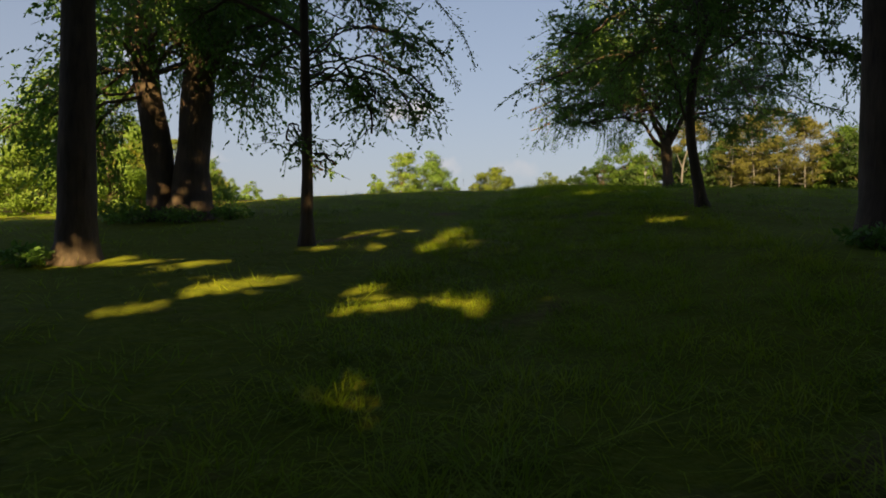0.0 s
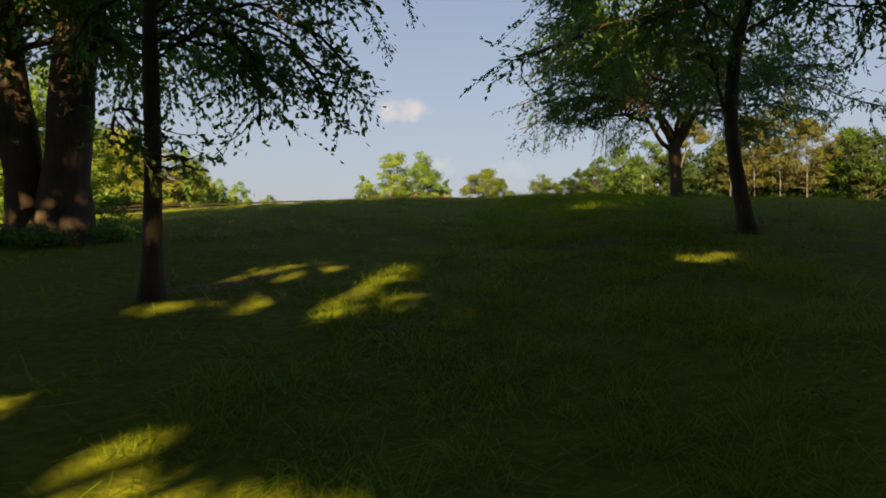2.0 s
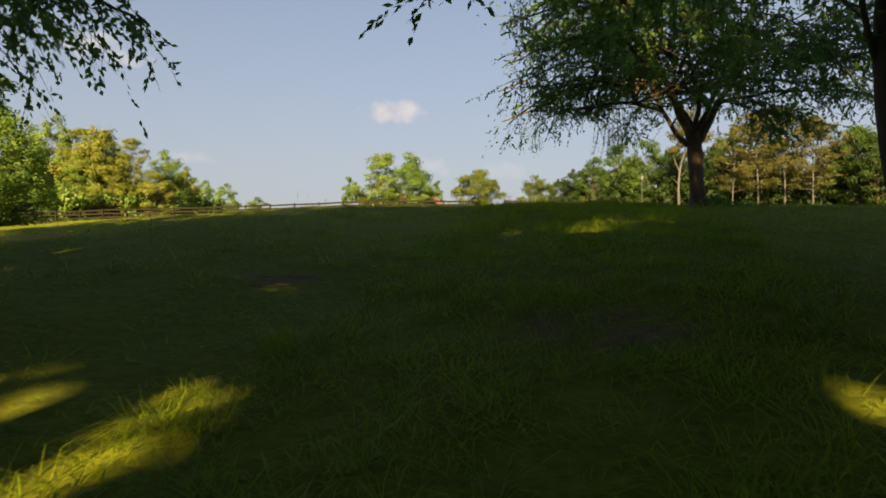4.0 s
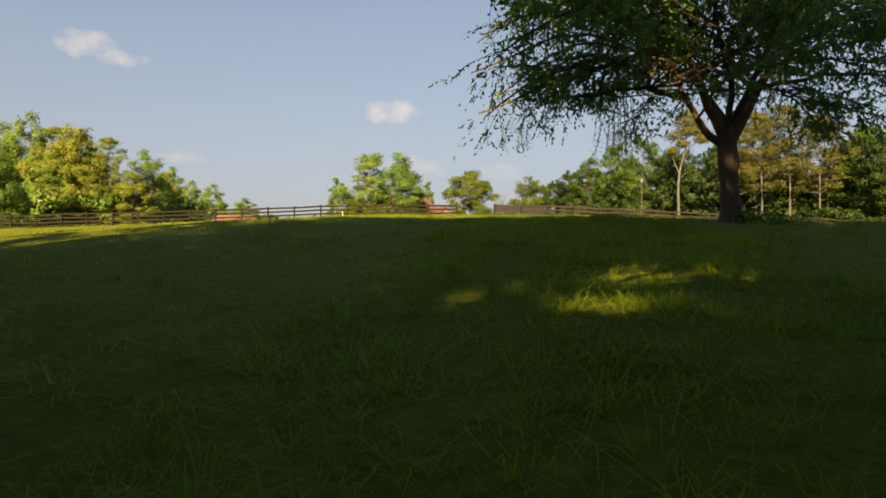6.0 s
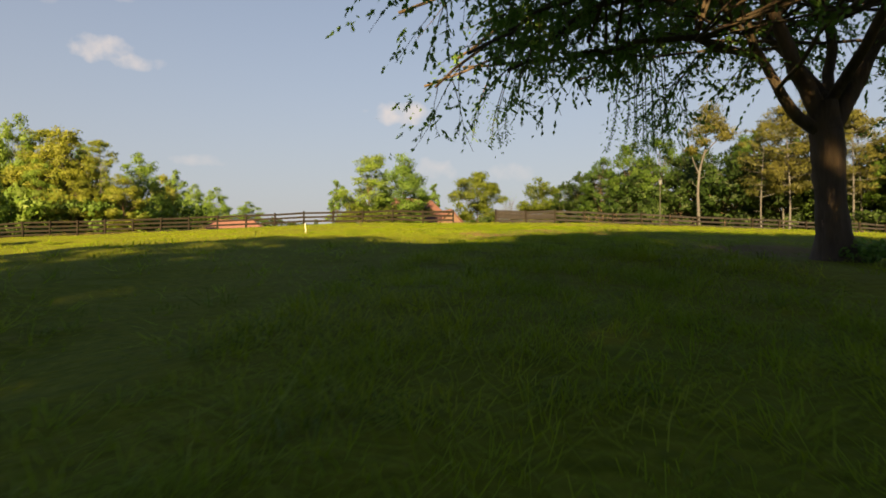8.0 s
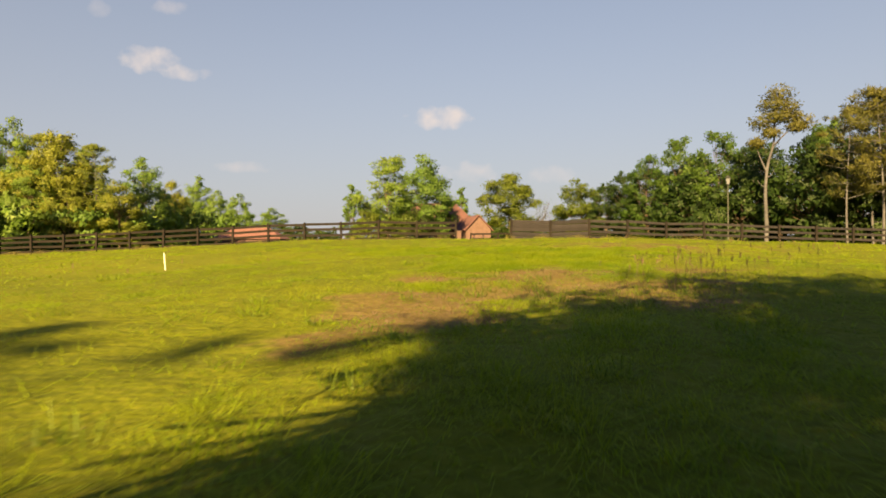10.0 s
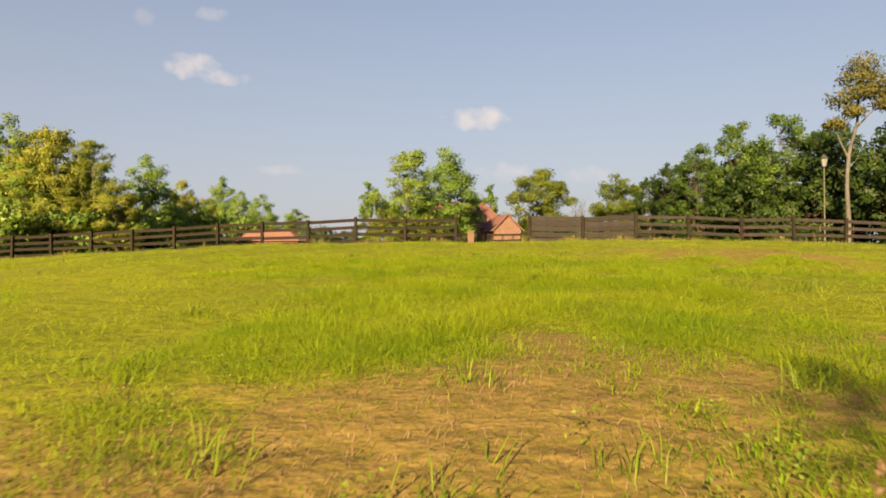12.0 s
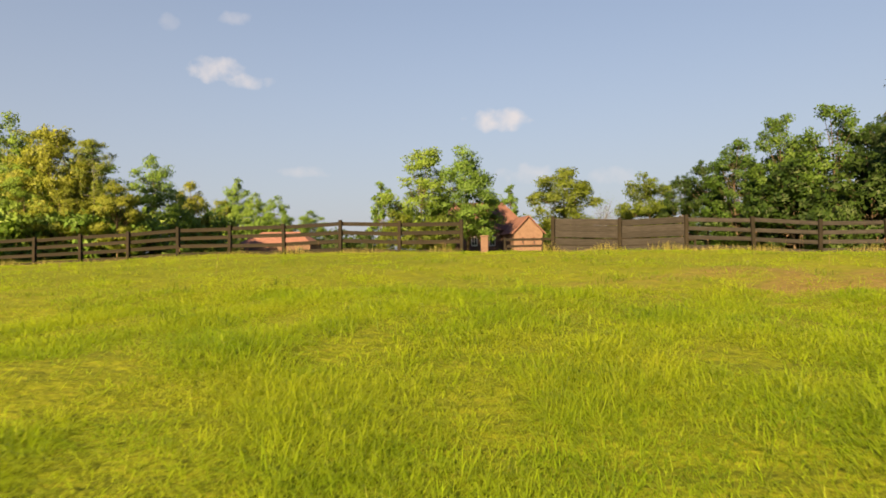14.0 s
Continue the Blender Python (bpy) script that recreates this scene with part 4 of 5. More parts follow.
    limbs += [([(x - 0.9, y - 0.4, z + 4.2), (x - 3.0, y - 1.6, z + 6.0), (x - dx, y - dy, z + dz)], 0.05) for dx, dy, dz in ((5.5, 4.5, 5.0), (5.2, 3.0, 4.4), (5.8, 5.0, 5.6), (4.8, 5.5, 5.6), (4.5, 3.5, 5.9), (5.2, 5.6, 4.6), (5.8, 4.0, 5.2))]
    hang = [([(8.6, 29.8, 7.4), (7.2, 31.0, 8.0), (px * 0.8 + 1.4, 32.0, 7.7), (px, py, top), (ex, py, low)], 0.02, leafy)
            for px, py, top, ex, low, leafy in ((4.65, 32.2, 6.5, 4.63, 6.07, 0.7), (4.97, 31.92, 6.35, 4.94, 5.84, 0.8), (5.02, 31.92, 6.4, 5.1, 5.91, 0.7), (7.28, 32.33, 6.5, 7.1, 5.83, 0.9),
                                                (7.47, 32.14, 6.5, 7.34, 5.78, 0.9), (7.79, 32.35, 6.4, 7.78, 5.71, 0.9), (7.62, 32.3, 6.4, 7.6, 5.85, 0.8), (7.95, 32.2, 6.4, 7.92, 5.86, 0.9), (8.06, 32.16, 6.4, 8.1, 5.9, 0.8), (8.2, 32.3, 6.4, 8.25, 5.9, 0.9), (7.9, 32.6, 6.5, 7.95, 5.78, 0.9), (8.0, 32.5, 6.5, 8.05, 5.85, 0.9), (7.7, 32.5, 6.5, 7.72, 5.9, 0.9), (8.3, 32.6, 6.5, 8.4, 5.95, 0.8), (5.2, 32.1, 6.5, 5.22, 6.05, 0.7))]
    broadleaf("pasture_tree", "broad pasture tree with forked dark trunk and drooping crown", (x, y, z), trunk, limbs, 23, twigs=21, leaves=58, twig_len=0.8, droop=0.42, leaf=(0.088, 0.044), sprays=hang,
              skirt=lambda p: p[:, 2] > 1.25 + np.where(np.abs(p[:, 0] + 3.3) < 1.1, 0.5, 0.2) * np.maximum(0, p[:, 1] - 0.5))
    # twin-trunked old tree
    x, y = -6.7, 16.9
    z = rise1(x, y)
    trunk = [(x + 0.35, y, z - 0.1, 0.56), (x + 0.4, y, z + 1.2, 0.42), (x + 0.62, y, z + 4.0, 0.38), (x + 0.9, y, z + 7.0, 0.34), (x + 1.0, y, z + 8.2, 0.2)]
    second = [(x - 0.3, y, z - 0.1), (x - 0.35, y, z + 1.2), (x - 0.75, y, z + 3.6), (x - 1.15, y, z + 7.0), (x - 1.25, y, z + 8.2)]
    limbs = [([(x + 0.5, y, z + 3.0), (x + 1.1, y - 0.3, z + 3.9), (x + 1.7, y - 0.4, z + 3.0)], 0.05), ([(x + 0.5, y, z + 3.6), (x + 1.3, y - 0.3, z + 4.8), (x + 2.0, y - 0.4, z + 4.2)], 0.05),
             ([(x - 0.6, y, z + 3.0), (x - 1.3, y - 1.5, z + 2.7), (x - 1.6, y - 2.0, z + 1.6)], 0.05), ([(x - 0.6, y, z + 3.6), (x - 1.6, y - 0.8, z + 3.6), (x - 2.4, y - 1.0, z + 2.4)], 0.05)]
    limbs += [([(x - 0.6, y, z + 3.2 + 0.3 * k), (x - 0.6 - dx * 0.5, y - 0.5, z + dz + 0.9), (x - 0.6 - dx, y + dy, z + dz)], 0.04) for k, (dx, dy, dz) in enumerate(((2.6, -0.6, 2.0), (3.2, 0.4, 2.9), (2.2, 0.8, 1.4), (3.8, 0.2, 2.2), (2.4, 0.2, 1.9)))]
    limbs += dome_limbs(rng, [[p[:3] for p in trunk[1:]], second[1:]], (x + 0.7, y, z + 4.0), 3.9, 2.4, 46, 0.05)
    climbing = ivy(rng, [p[:3] for p in trunk[2:4]] , 0.34, 3000, 0.26)
    tree = broadleaf("twin_trunk_tree", "old tree with two ivy-clad trunks joined at the base", (x, y, z), trunk, limbs, 24, leaf=(0.12, 0.065), twigs=24, leaves=40, extra=[climbing])
    stem = Limbs()
    stem.add(smooth_line(second, 18) - np.array((x, y, z)), np.interp(np.linspace(0, 1, 18), (0, 0.08, 0.3, 0.6, 1), (0.56, 0.38, 0.33, 0.28, 0.16)), 14, rng, 0.05)
    new("second_trunk", stem.mesh("second_trunk", BARK)).parent = tree
    # tall trees of which the trunks stand beside the way
    for name, x, y, r, seed in (("tall_tree", -5.15, 9.5, 0.24, 25), ("tall_tree", 5.14, 8.0, 0.27, 26)):
        z = rise1(x, y)
        trunk = [(x, y, z - 0.1, r * 1.25), (x, y, z + 0.7, r), (x + 0.03, y, z + 4, r * 0.93), (x, y, z + 8, r * 0.7), (x, y, z + 13, 0.06)]
        limbs = dome_limbs(rng, [[p[:3] for p in trunk[2:]]], (x, y, z + 5.9), 4.2, 4.2, 40, 0.05)
        broadleaf(name, "tall straight tree with rough brown bark", (x, y, z), trunk, limbs, seed, leaf=(0.15, 0.08), twigs=10, leaves=32, group="trees beside the way")


build_near_trees()


def build_undergrowth():
    rng = np.random.default_rng(61)
    for x, y, h, r in ((-5.7, 17.6, 0.85, 0.3), (-6.2, 15.9, 0.4, 0.55), (-7.4, 16.1, 0.45, 0.6), (-5.2, 16.6, 0.35, 0.5), (-8.2, 17.0, 0.5, 0.6), (-5.6, 9.1, 0.3, 0.35), (5.8, 7.6, 0.35, 0.5), (4.75, 7.5, 0.28, 0.4), (9.9, 29.0, 0.3, 0.5), (10.9, 29.3, 0.25, 0.5)):
        n = int(900 * r)
        p = rng.normal(0, 1, (n, 3))
        p *= (rng.random((n, 1)) ** 0.4) / np.linalg.norm(p, axis=1)[:, None]
        p = p * (r, r, h / 2) + (0, 0, h / 2)
        stems = Limbs()
        for _ in range(7):
            stems.add(smooth_line([(0, 0, -0.03), rng.normal(0, 0.12, 3) * (1, 1, 0) + (0, 0, h * 0.4), rng.normal(0, r * 0.4, 3) * (1, 1, 0) + (0, 0, h * 0.85)], 5), np.linspace(0.008, 0.002, 5), 4)
        root = tagged(new("undergrowth_shrub"), "low leafy undergrowth at the foot of a tree", "shrub", "undergrowth round the trunks")
        root.location = (x, y, rise1(x, y))
        v, q = leaf_cloud(rng, p, p * (1, 1, 0.3), 0.10, 0.055, 0.2)
        new("stems", stems.mesh("stems", BARK)).parent = root
        new("foliage", array_mesh("foliage", v, q, [], LEAF_DARK)).parent = root


build_undergrowth()


def build_wood_behind():
    """The tall wood at the slope's foot, in whose shade the way begins."""
    rng = np.random.default_rng(41)
    spots = [(x + rng.uniform(-1, 1), -8 + rng.uniform(-1.5, 1.5), 24.3) for x in range(-40, 34, 6)]
    spots += [(x + rng.uniform(-1, 1), -15 + rng.uniform(-1.5, 1.5), 27.8) for x in range(-43, 32, 6)]
    spots += [(x + rng.uniform(-1, 1), -22 + rng.uniform(-1.5, 1.5), 31.0) for x in range(-46, 30, 7)]
    # unseen lower rows and a last tree, added to stop sun leaking through
    spots += [(x + rng.uniform(-1, 1), -4.5 + rng.uniform(-0.8, 0.8), 13.0) for x in range(-24, 20, 5)]
    spots += [(x + rng.uniform(-1, 1), -11.5 + rng.uniform(-0.8, 0.8), 14.5) for x in range(-26, 24, 5)]
    spots += [(-11.5, -3.5, 13.5)]
    for i, (x, y, h) in enumerate(spots):
        h += 0 if h < 15 else 1.3 if -10 < x < -4.5 else min(3.5, 0.36 * (x + 7)) if x > -7 else 0 if x > -8.5 else max(-10.0, 1.6 * (x + 8.5))
        wood, v = shade_tree_mesh(300 + i, h * rng.uniform(0.93, 1.03), 5.6, 1.2)
        root = tagged(new("shade_tree"), "tall leafy tree of the wood at the slope's foot", "tree", "trees of the shady wood")
        z = rise1(x, y) - 0.05
        root.location = (x, y, z)
        mid = v.reshape(-1, 3, 3).mean(1) + np.array((x, y, z))
        keep = shading(mid, 0.27) & airway(mid)
        v = v.reshape(-1, 3, 3)[keep].reshape(-1, 3)
        new("trunk", wood.mesh("trunk", BARK)).parent = root
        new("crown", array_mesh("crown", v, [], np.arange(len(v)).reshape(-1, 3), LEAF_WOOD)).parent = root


build_wood_behind()


def grove(rng, name, label, seed, size, kind, leafy, spots, group="trees beyond the fence", leaf=0.3, other=""):
    """One tree built, the rest of its kind copied. spots: x, y, height, radius; the label other serves the copies."""
    first = far_tree(name, label, seed, size[0], size[1], kind, leafy, group, leaf)
    stand(first, size, *spots[0])
    for spot in spots[1:]:
        again(first, size, *spot, rng.uniform(0, 6.28), other)


def build_far_trees():
    rng = np.random.default_rng(77)
    grove(rng, "pecan_tree", "open-crowned sunlit pecan tree beside the brick house", 1, (15, 5.0), "open", LEAF_FAR, [(-9.6, 148, 14.6, 6.0)])
    grove(rng, "pecan_tree", "tall lobed sunlit pecan tree beside the brick house", 14, (15, 5.2), "open", LEAF_FAR, [(-2.9, 149, 14.8, 5.7)])
    grove(rng, "oak_tree", "rounded olive-green oak tree beyond the fence", 2, (13.5, 5.6), "round", LEAF_OAK, [(12.1, 168, 13.6, 6.8)])
    grove(rng, "oak_tree", "smaller olive oak tree behind the close-boarded fence", 12, (12.6, 4.3), "open", LEAF_OAK, [(25.6, 165, 12.4, 5.2), (23.0, 170, 8.0, 3.6), (28.0, 162, 8.5, 3.2)])
    grove(rng, "young_tree", "small light-green tree by the house", 3, (10.4, 2.2), "open", LEAF_FAR, [(-15.3, 148, 10.4, 2.3), (2.2, 176, 12.2, 2.0)])
    grove(rng, "maple_tree", "dense deep-green broadleaf tree at the wood's edge", 4, (12.5, 3.6), "tall", LEAF_DEEP,
          [(26.9, 144, 10.2, 2.9), (28.8, 139, 11.4, 3.3), (40.0, 119, 12.5, 3.8), (43.5, 124, 14.0, 4.4), (37, 131, 13.0, 4.4), (33, 138, 12.0, 4.2), (48, 117, 14.5, 4.6), (53, 112, 14.5, 4.8), (55.5, 91, 12.8, 3.8),
           (60, 103, 14.5, 5.0), (66, 97, 14.0, 5.2), (72, 86, 14.0, 5.6), (77, 69, 14.0, 5.6)], leaf=0.27)
    grove(rng, "holly_tree", "dark evergreen understorey tree deep in the wood", 18, (9.0, 4.0), "round", LEAF_DEEP, [(x, y, rng.uniform(8.5, 11.5), 4.6) for x, y in ((42, 108), (47, 107), (52, 105.5), (57, 104), (37, 114), (62, 101), (67, 96), (72, 89), (33, 121), (-72, 144), (-62, 143), (-55, 141), (-80, 142))], leaf=0.42)
    grove(rng, "ash_tree", "sunlit mid-green broadleaf tree at the wood's edge", 15, (14.0, 3.8), "tall", LEAF_MID,
          [(30.8, 133, 13.0, 3.6), (33.4, 126, 14.7, 3.7), (36.6, 120.5, 14.6, 4.2), (45.6, 111, 14.5, 3.6), (57.3, 97.5, 14.3, 4.0), (62, 94, 13.5, 4.2), (67, 88, 13.0, 4.2)], leaf=0.27)
    grove(rng, "sunlit_tree", "sunlit yellow-green broadleaf tree at the pasture's edge", 8, (13.5, 4.4), "tall", LEAF_FAR, [(-21.5, 43.5, 8.6, 3.6), (-27, 47, 9.6, 4.2)], leaf=0.24)
    grove(rng, "pine_tree", "tall pine with warm olive needles and pale trunk", 5, (17.0, 4.4), "pine", NEEDLES,
          [(-53.9, 136, 16.6, 3.5), (-67.1, 141, 19.2, 4.8), (-60.6, 139, 17.5, 4.8)])
    grove(rng, "pine_tree", "tall pine with brownish needles and a bare pale trunk", 19, (17.0, 4.4), "pine", NEEDLES_DARK,
          [(44.5, 99, 15.8, 3.8), (41.6, 99.5, 14.0, 3.0), (48.3, 99.5, 17.0, 3.9), (51.3, 98, 15.6, 3.8), (46.5, 104, 15.5, 3.6), (54.0, 101, 15.5, 3.8)])
    grove(rng, "pine_tree", "full-crowned olive pine in the wood behind the fence", 16, (15.0, 4.8), "round", NEEDLES,
          [(-60.2, 136, 18.3, 5.2), (-55.8, 132, 9.5, 4.0), (-49.0, 134, 9.8, 4.0), (-66.0, 137, 14.5, 5.0), (-55.2, 165, 12.9, 3.8), (-72.5, 134, 13.0, 4.6), (-88.5, 245, 16.3, 5.4), (-78, 132, 14.5, 5.0)])
    grove(rng, "hickory_tree", "leafy yellow-green tree in the wood behind the fence", 17, (16.0, 5.0), "tall", LEAF_FAR,
          [(-70.0, 138.5, 20.4, 5.2), (-53.4, 150, 15.2, 5.2), (-85.6, 249, 22.4, 6.6), (-75.5, 240, 17.2, 5.4), (-67.5, 236, 15.8, 5.4), (-57.0, 235, 11.4, 6.4), (-62.5, 133.5, 12.6, 4.2), (-76.5, 141, 19.0, 5.4), (-83, 137, 19.5, 5.6),
           (-91, 130, 19.0, 6.0), (-66, 152, 17.0, 6.4), (-64, 104, 16.0, 5.0), (-71, 100, 17.0, 5.5), (-60, 112, 14.0, 4.6)])
    grove(rng, "shrub", "leafy green shrub in the undergrowth of the wood", 7, (4.2, 3.0), "bush", LEAF_DEEP,
          [(x + rng.uniform(-1, 1), y, rng.uniform(4.4, 6.6), rng.uniform(3.0, 4.4)) for x, y in ((31, 136), (35, 129), (38.5, 123), (42, 116), (46, 110), (50, 107), (54, 104), (58, 102), (62, 98), (66, 93), (69, 87), (72, 79), (74, 71), (76, 62))] + [(14.0, 163, 4.6, 3.2), (9.8, 164, 3.6, 2.6), (31.0, 106, 4.2, 2.2), (46.6, 86, 3.0, 3.0), (50, 87, 2.4, 2.4)], "shrubs at the wood's edge", 0.45)
    grove(rng, "sunlit_shrub", "bushy yellow-green shrub at the sunlit wood edge", 9, (4.4, 3.0), "bush", LEAF_FAR,
          [(x + rng.uniform(-1, 1), y, rng.uniform(5.0, 8.0), rng.uniform(3.6, 5.0)) for x, y in ((-49, 139), (-53, 134), (-57, 132), (-61, 131), (-65, 130), (-69, 129), (-74, 128), (-79, 126), (-84, 121), (-89, 114), (-91, 104), (-51, 146), (-52, 156), (-52, 168))]
          + [(-69, 228, 9, 6), (-80, 236, 9, 6.5), (-90, 240, 10, 7)], "shrubs at the wood's edge", 0.45)
    grove(rng, "rusty_shrub", "olive shrub with rusty young leaves before the house", 10, (5.4, 3.0), "bush", LEAF_OAK, [(-11.6, 141, 5.6, 2.8), (-5.4, 142, 5.2, 2.4), (-8.4, 140, 3.8, 2.2)], "shrubs before the house", 0.36)
    grove(rng, "shrub", "distant shrub in the hedge behind the house", 11, (4.6, 4.0), "bush", LEAF_DEEP,
          [(x, 232 + rng.uniform(-8, 8), rng.uniform(4.5, 7.0), rng.uniform(5.5, 7.5)) for x in np.arange(-48, 84, 6.6) if not -40 < x < -20] + [(x, 205 + rng.uniform(-8, 8), 12, 8.5) for x in (-150, -136, -123, -110, -98)], "hedge behind the house", 0.62)
    lone = tagged(new("lone_pine"), "lone pine with a bare pale forked trunk and tufted crown", "tree", "trees beyond the fence")
    lone.location = (36.6, 106, rise1(36.6, 106) - 0.1)
    wood = Limbs()
    wood.add(smooth_line([(0, 0, 0), (0.05, 0, 3), (-0.1, 0, 6), (0.15, 0, 9), (0.9, 0, 11.2), (1.0, 0.2, 13.5), (1.3, 0, 16.2)], 20), np.linspace(0.23, 0.05, 20), 9, rng, 0.05)
    for line, r in (([(0.1, 0, 8.2), (-0.5, 0.1, 9.6), (-0.9, 0.2, 11.0)], 0.12), ([(0.7, 0, 10.8), (2.2, 0.2, 12.4), (3.7, 0.1, 13.2)], 0.1), ([(1.0, 0.1, 12.5), (0.2, 0.4, 13.0), (-0.4, 0.5, 13.3)], 0.06),
                    ([(1.0, 0.1, 13.0), (1.9, -0.3, 14.0), (2.7, -0.4, 14.2)], 0.06), ([(0, 0, 6.5), (-0.5, 0.2, 6.9), (-0.8, 0.2, 7.4)], 0.04), ([(0.1, 0, 7.6), (0.7, 0.2, 7.9), (1.0, 0.2, 8.5)], 0.04)):
        wood.add(smooth_line(line, 8), np.linspace(r, 0.02, 8), 6)
    at, outs = [], []
    for cx, cz, r in ((1.3, 16.3, 1.25), (0.6, 15.2, 1.2), (2.0, 15.0, 1.1), (-0.4, 13.4, 1.2), (2.7, 14.2, 1.0), (3.8, 13.4, 1.2), (0.7, 13.8, 0.9), (-0.9, 11.2, 0.8), (3.0, 12.9, 0.8), (0.2, 12.2, 0.8)):
        p = rng.normal(0, 1, (620, 3))
        p *= (rng.random((620, 1)) ** 0.4) * r / np.linalg.norm(p, axis=1)[:, None]
        at.append(p * (1.25, 1.25, 0.75) * (0.75 + 0.5 * rng.random((620, 1))) + np.array((cx, rng.normal(0, 0.5), cz)))
        outs.append(p / r + np.array((0, 0, 0.2)))
    at = np.concatenate(at)
    v, q = leaf_cloud(rng, at, rng.normal(0, 1, at.shape), 0.3, 0.13, 0.0)
    new("trunk", wood.mesh("trunk", BARK_PINE)).parent = lone
    me = array_mesh("crown", v, q, [], NEEDLES_DARK)
    me.attributes.new("outward", "FLOAT_VECTOR", "POINT").data.foreach_set("vector", np.repeat(np.concatenate(outs), 4, 0).astype(np.float32).ravel())
    new("crown", me).parent = lone


build_far_trees()


# ---- fence ----
def build_fence(name, points, label, boards=4, height=1.27, solid=0, timber=None):
    root = tagged(new(name), label, "fence", "pasture fences")
    rng = np.random.default_rng(len(points))
    root.location = (points[0][0], points[0][1], rise1(*points[0]))
    o = Vector(root.location)
    spots = [Vector((x, y, rise1(x, y))) for x, y in points]
    for p in spots:
        bm = bmesh.new()
        box(bm, (0.13, 0.13, height + 0.35), (0, 0, (height - 0.35) / 2 + 0.05), Matrix.Rotation(rng.normal(0, 0.02), 4, "Y"), 0.012)
        ob = part("post", bm, WOOD_FENCE, root)
        ob.location = p - o
    for k, (a, b) in enumerate(zip(spots, spots[1:])):
        levels = [height - 0.09 - i * (height - 0.25) / (boards - 1) for i in range(boards)] if k >= solid else [height - 0.12 - i * 0.245 for i in range(5)]
        deep = 0.15 if k >= solid else 0.225
        along = (b - a).normalized()
        across = Vector((along.y, -along.x, 0)).normalized()
        for h in levels:
            bm = bmesh.new()
            box(bm, ((b - a).length, 0.03, deep), (0, 0, 0), None, 0.006)
            ob = part("board", bm, timber or WOOD_FENCE, root)
            mid = (a + b) / 2 + Vector((0, 0, h + rng.normal(0, 0.012))) + across * 0.085 * (-1 if across.y < 0 else 1)
            up = across.cross(along)
            m = Matrix((along, -across, -up if up.z < 0 else up)).transposed().to_4x4()
            ob.matrix_local = Matrix.Translation(mid - o) @ m @ Matrix.Rotation(rng.normal(0, 0.006), 4, "Y") @ Matrix.Rotation(rng.normal(0, 0.05), 4, "X")
    return root


def run(a, heading, count, step=2.44, bend=0.0):
    pts, h = [a], heading
    for _ in range(count):
        pts.append((pts[-1][0] + math.cos(h) * step, pts[-1][1] + math.sin(h) * step))
        h += bend
    return pts


build_fence("board_fence", run((8.35, 73.6), radians(9), 22, bend=radians(-0.2)), "dark four-board wooden paddock fence, close-boarded near the gate", solid=2, timber=WOOD_WORN)
build_fence("board_fence", run((5.0, 73.8), radians(173), 30, bend=radians(0.15)), "dark four-board wooden paddock fence along the meadow")
build_fence("rail_fence", run((5.6, 93.0), radians(6), 5), "low dark three-rail fence beyond the gate", boards=3, height=1.1)


# ---- buildings and small things ----
def gable_roof(bm, w, d, eave, ridge, over=0.4, thick=0.16):
    """Two thick slopes with the ridge along y."""
    for s in (-1, 1):
        a, b = Vector((0, 0, ridge)), Vector((s * (w / 2 + over), 0, eave - over * (ridge - eave) / (w / 2)))
        mid, way = (a + b) / 2, (b - a)
        turn = Matrix.Rotation(-math.atan2(way.z, abs(way.x)) * s, 4, "Y")
        box(bm, (way.length, d + 2 * over, thick), mid + Vector((0, 0, thick / 2)), turn)


def gable_wall(bm, w, d, eave, ridge, base=-0.5):
    v = [bm.verts.new(p) for p in ((-w / 2, -d / 2, base), (w / 2, -d / 2, base), (w / 2, -d / 2, eave), (0, -d / 2, ridge), (-w / 2, -d / 2, eave))]
    f = bm.faces.new(v)
    out = bmesh.ops.extrude_face_region(bm, geom=[f])
    bmesh.ops.translate(bm, verts=[e for e in out["geom"] if isinstance(e, bmesh.types.BMVert)], vec=(0, d, 0))
    bmesh.ops.recalc_face_normals(bm, faces=bm.faces)


def hip_roof(bm, w, d, eave, ridge, over=0.5):
    a, b, r = w / 2 + over, d / 2 + over, max(0.5, w / 2 - d / 2)
    low = [bm.verts.new(p) for p in ((-a, -b, eave), (a, -b, eave), (a, b, eave), (-a, b, eave))]
    top = [bm.verts.new(p) for p in ((-r, 0, ridge), (r, 0, ridge))]
    for f in ((0, 1, 5, 4), (1, 2, 5), (2, 3, 4, 5), (3, 0, 4), (3, 2, 1, 0)):
        bm.faces.new([(low + top)[i] for i in f])


def window(parent, x, y, z, w=0.9, h=1.4, frame_mat=None, turn=0.0):
    frame_mat = frame_mat or WHITE
    bm = bmesh.new()
    for sx, sz, ww, hh in ((0, h / 2, w, 0.1), (0, -h / 2, w, 0.12), (-w / 2, 0, 0.1, h), (w / 2, 0, 0.1, h), (0, 0, 0.05, h), (0, 0, w, 0.05)):
        box(bm, (ww, 0.08, hh), (sx, 0, sz))
    f = part("window", bm, frame_mat, parent, "narrow window with a slim frame")
    f.location, f.rotation_euler = (x, y, z), (0, 0, turn)
    bm = bmesh.new()
    box(bm, (w, 0.03, h), (0, 0.02, 0))
    part("pane", bm, PANE, f)


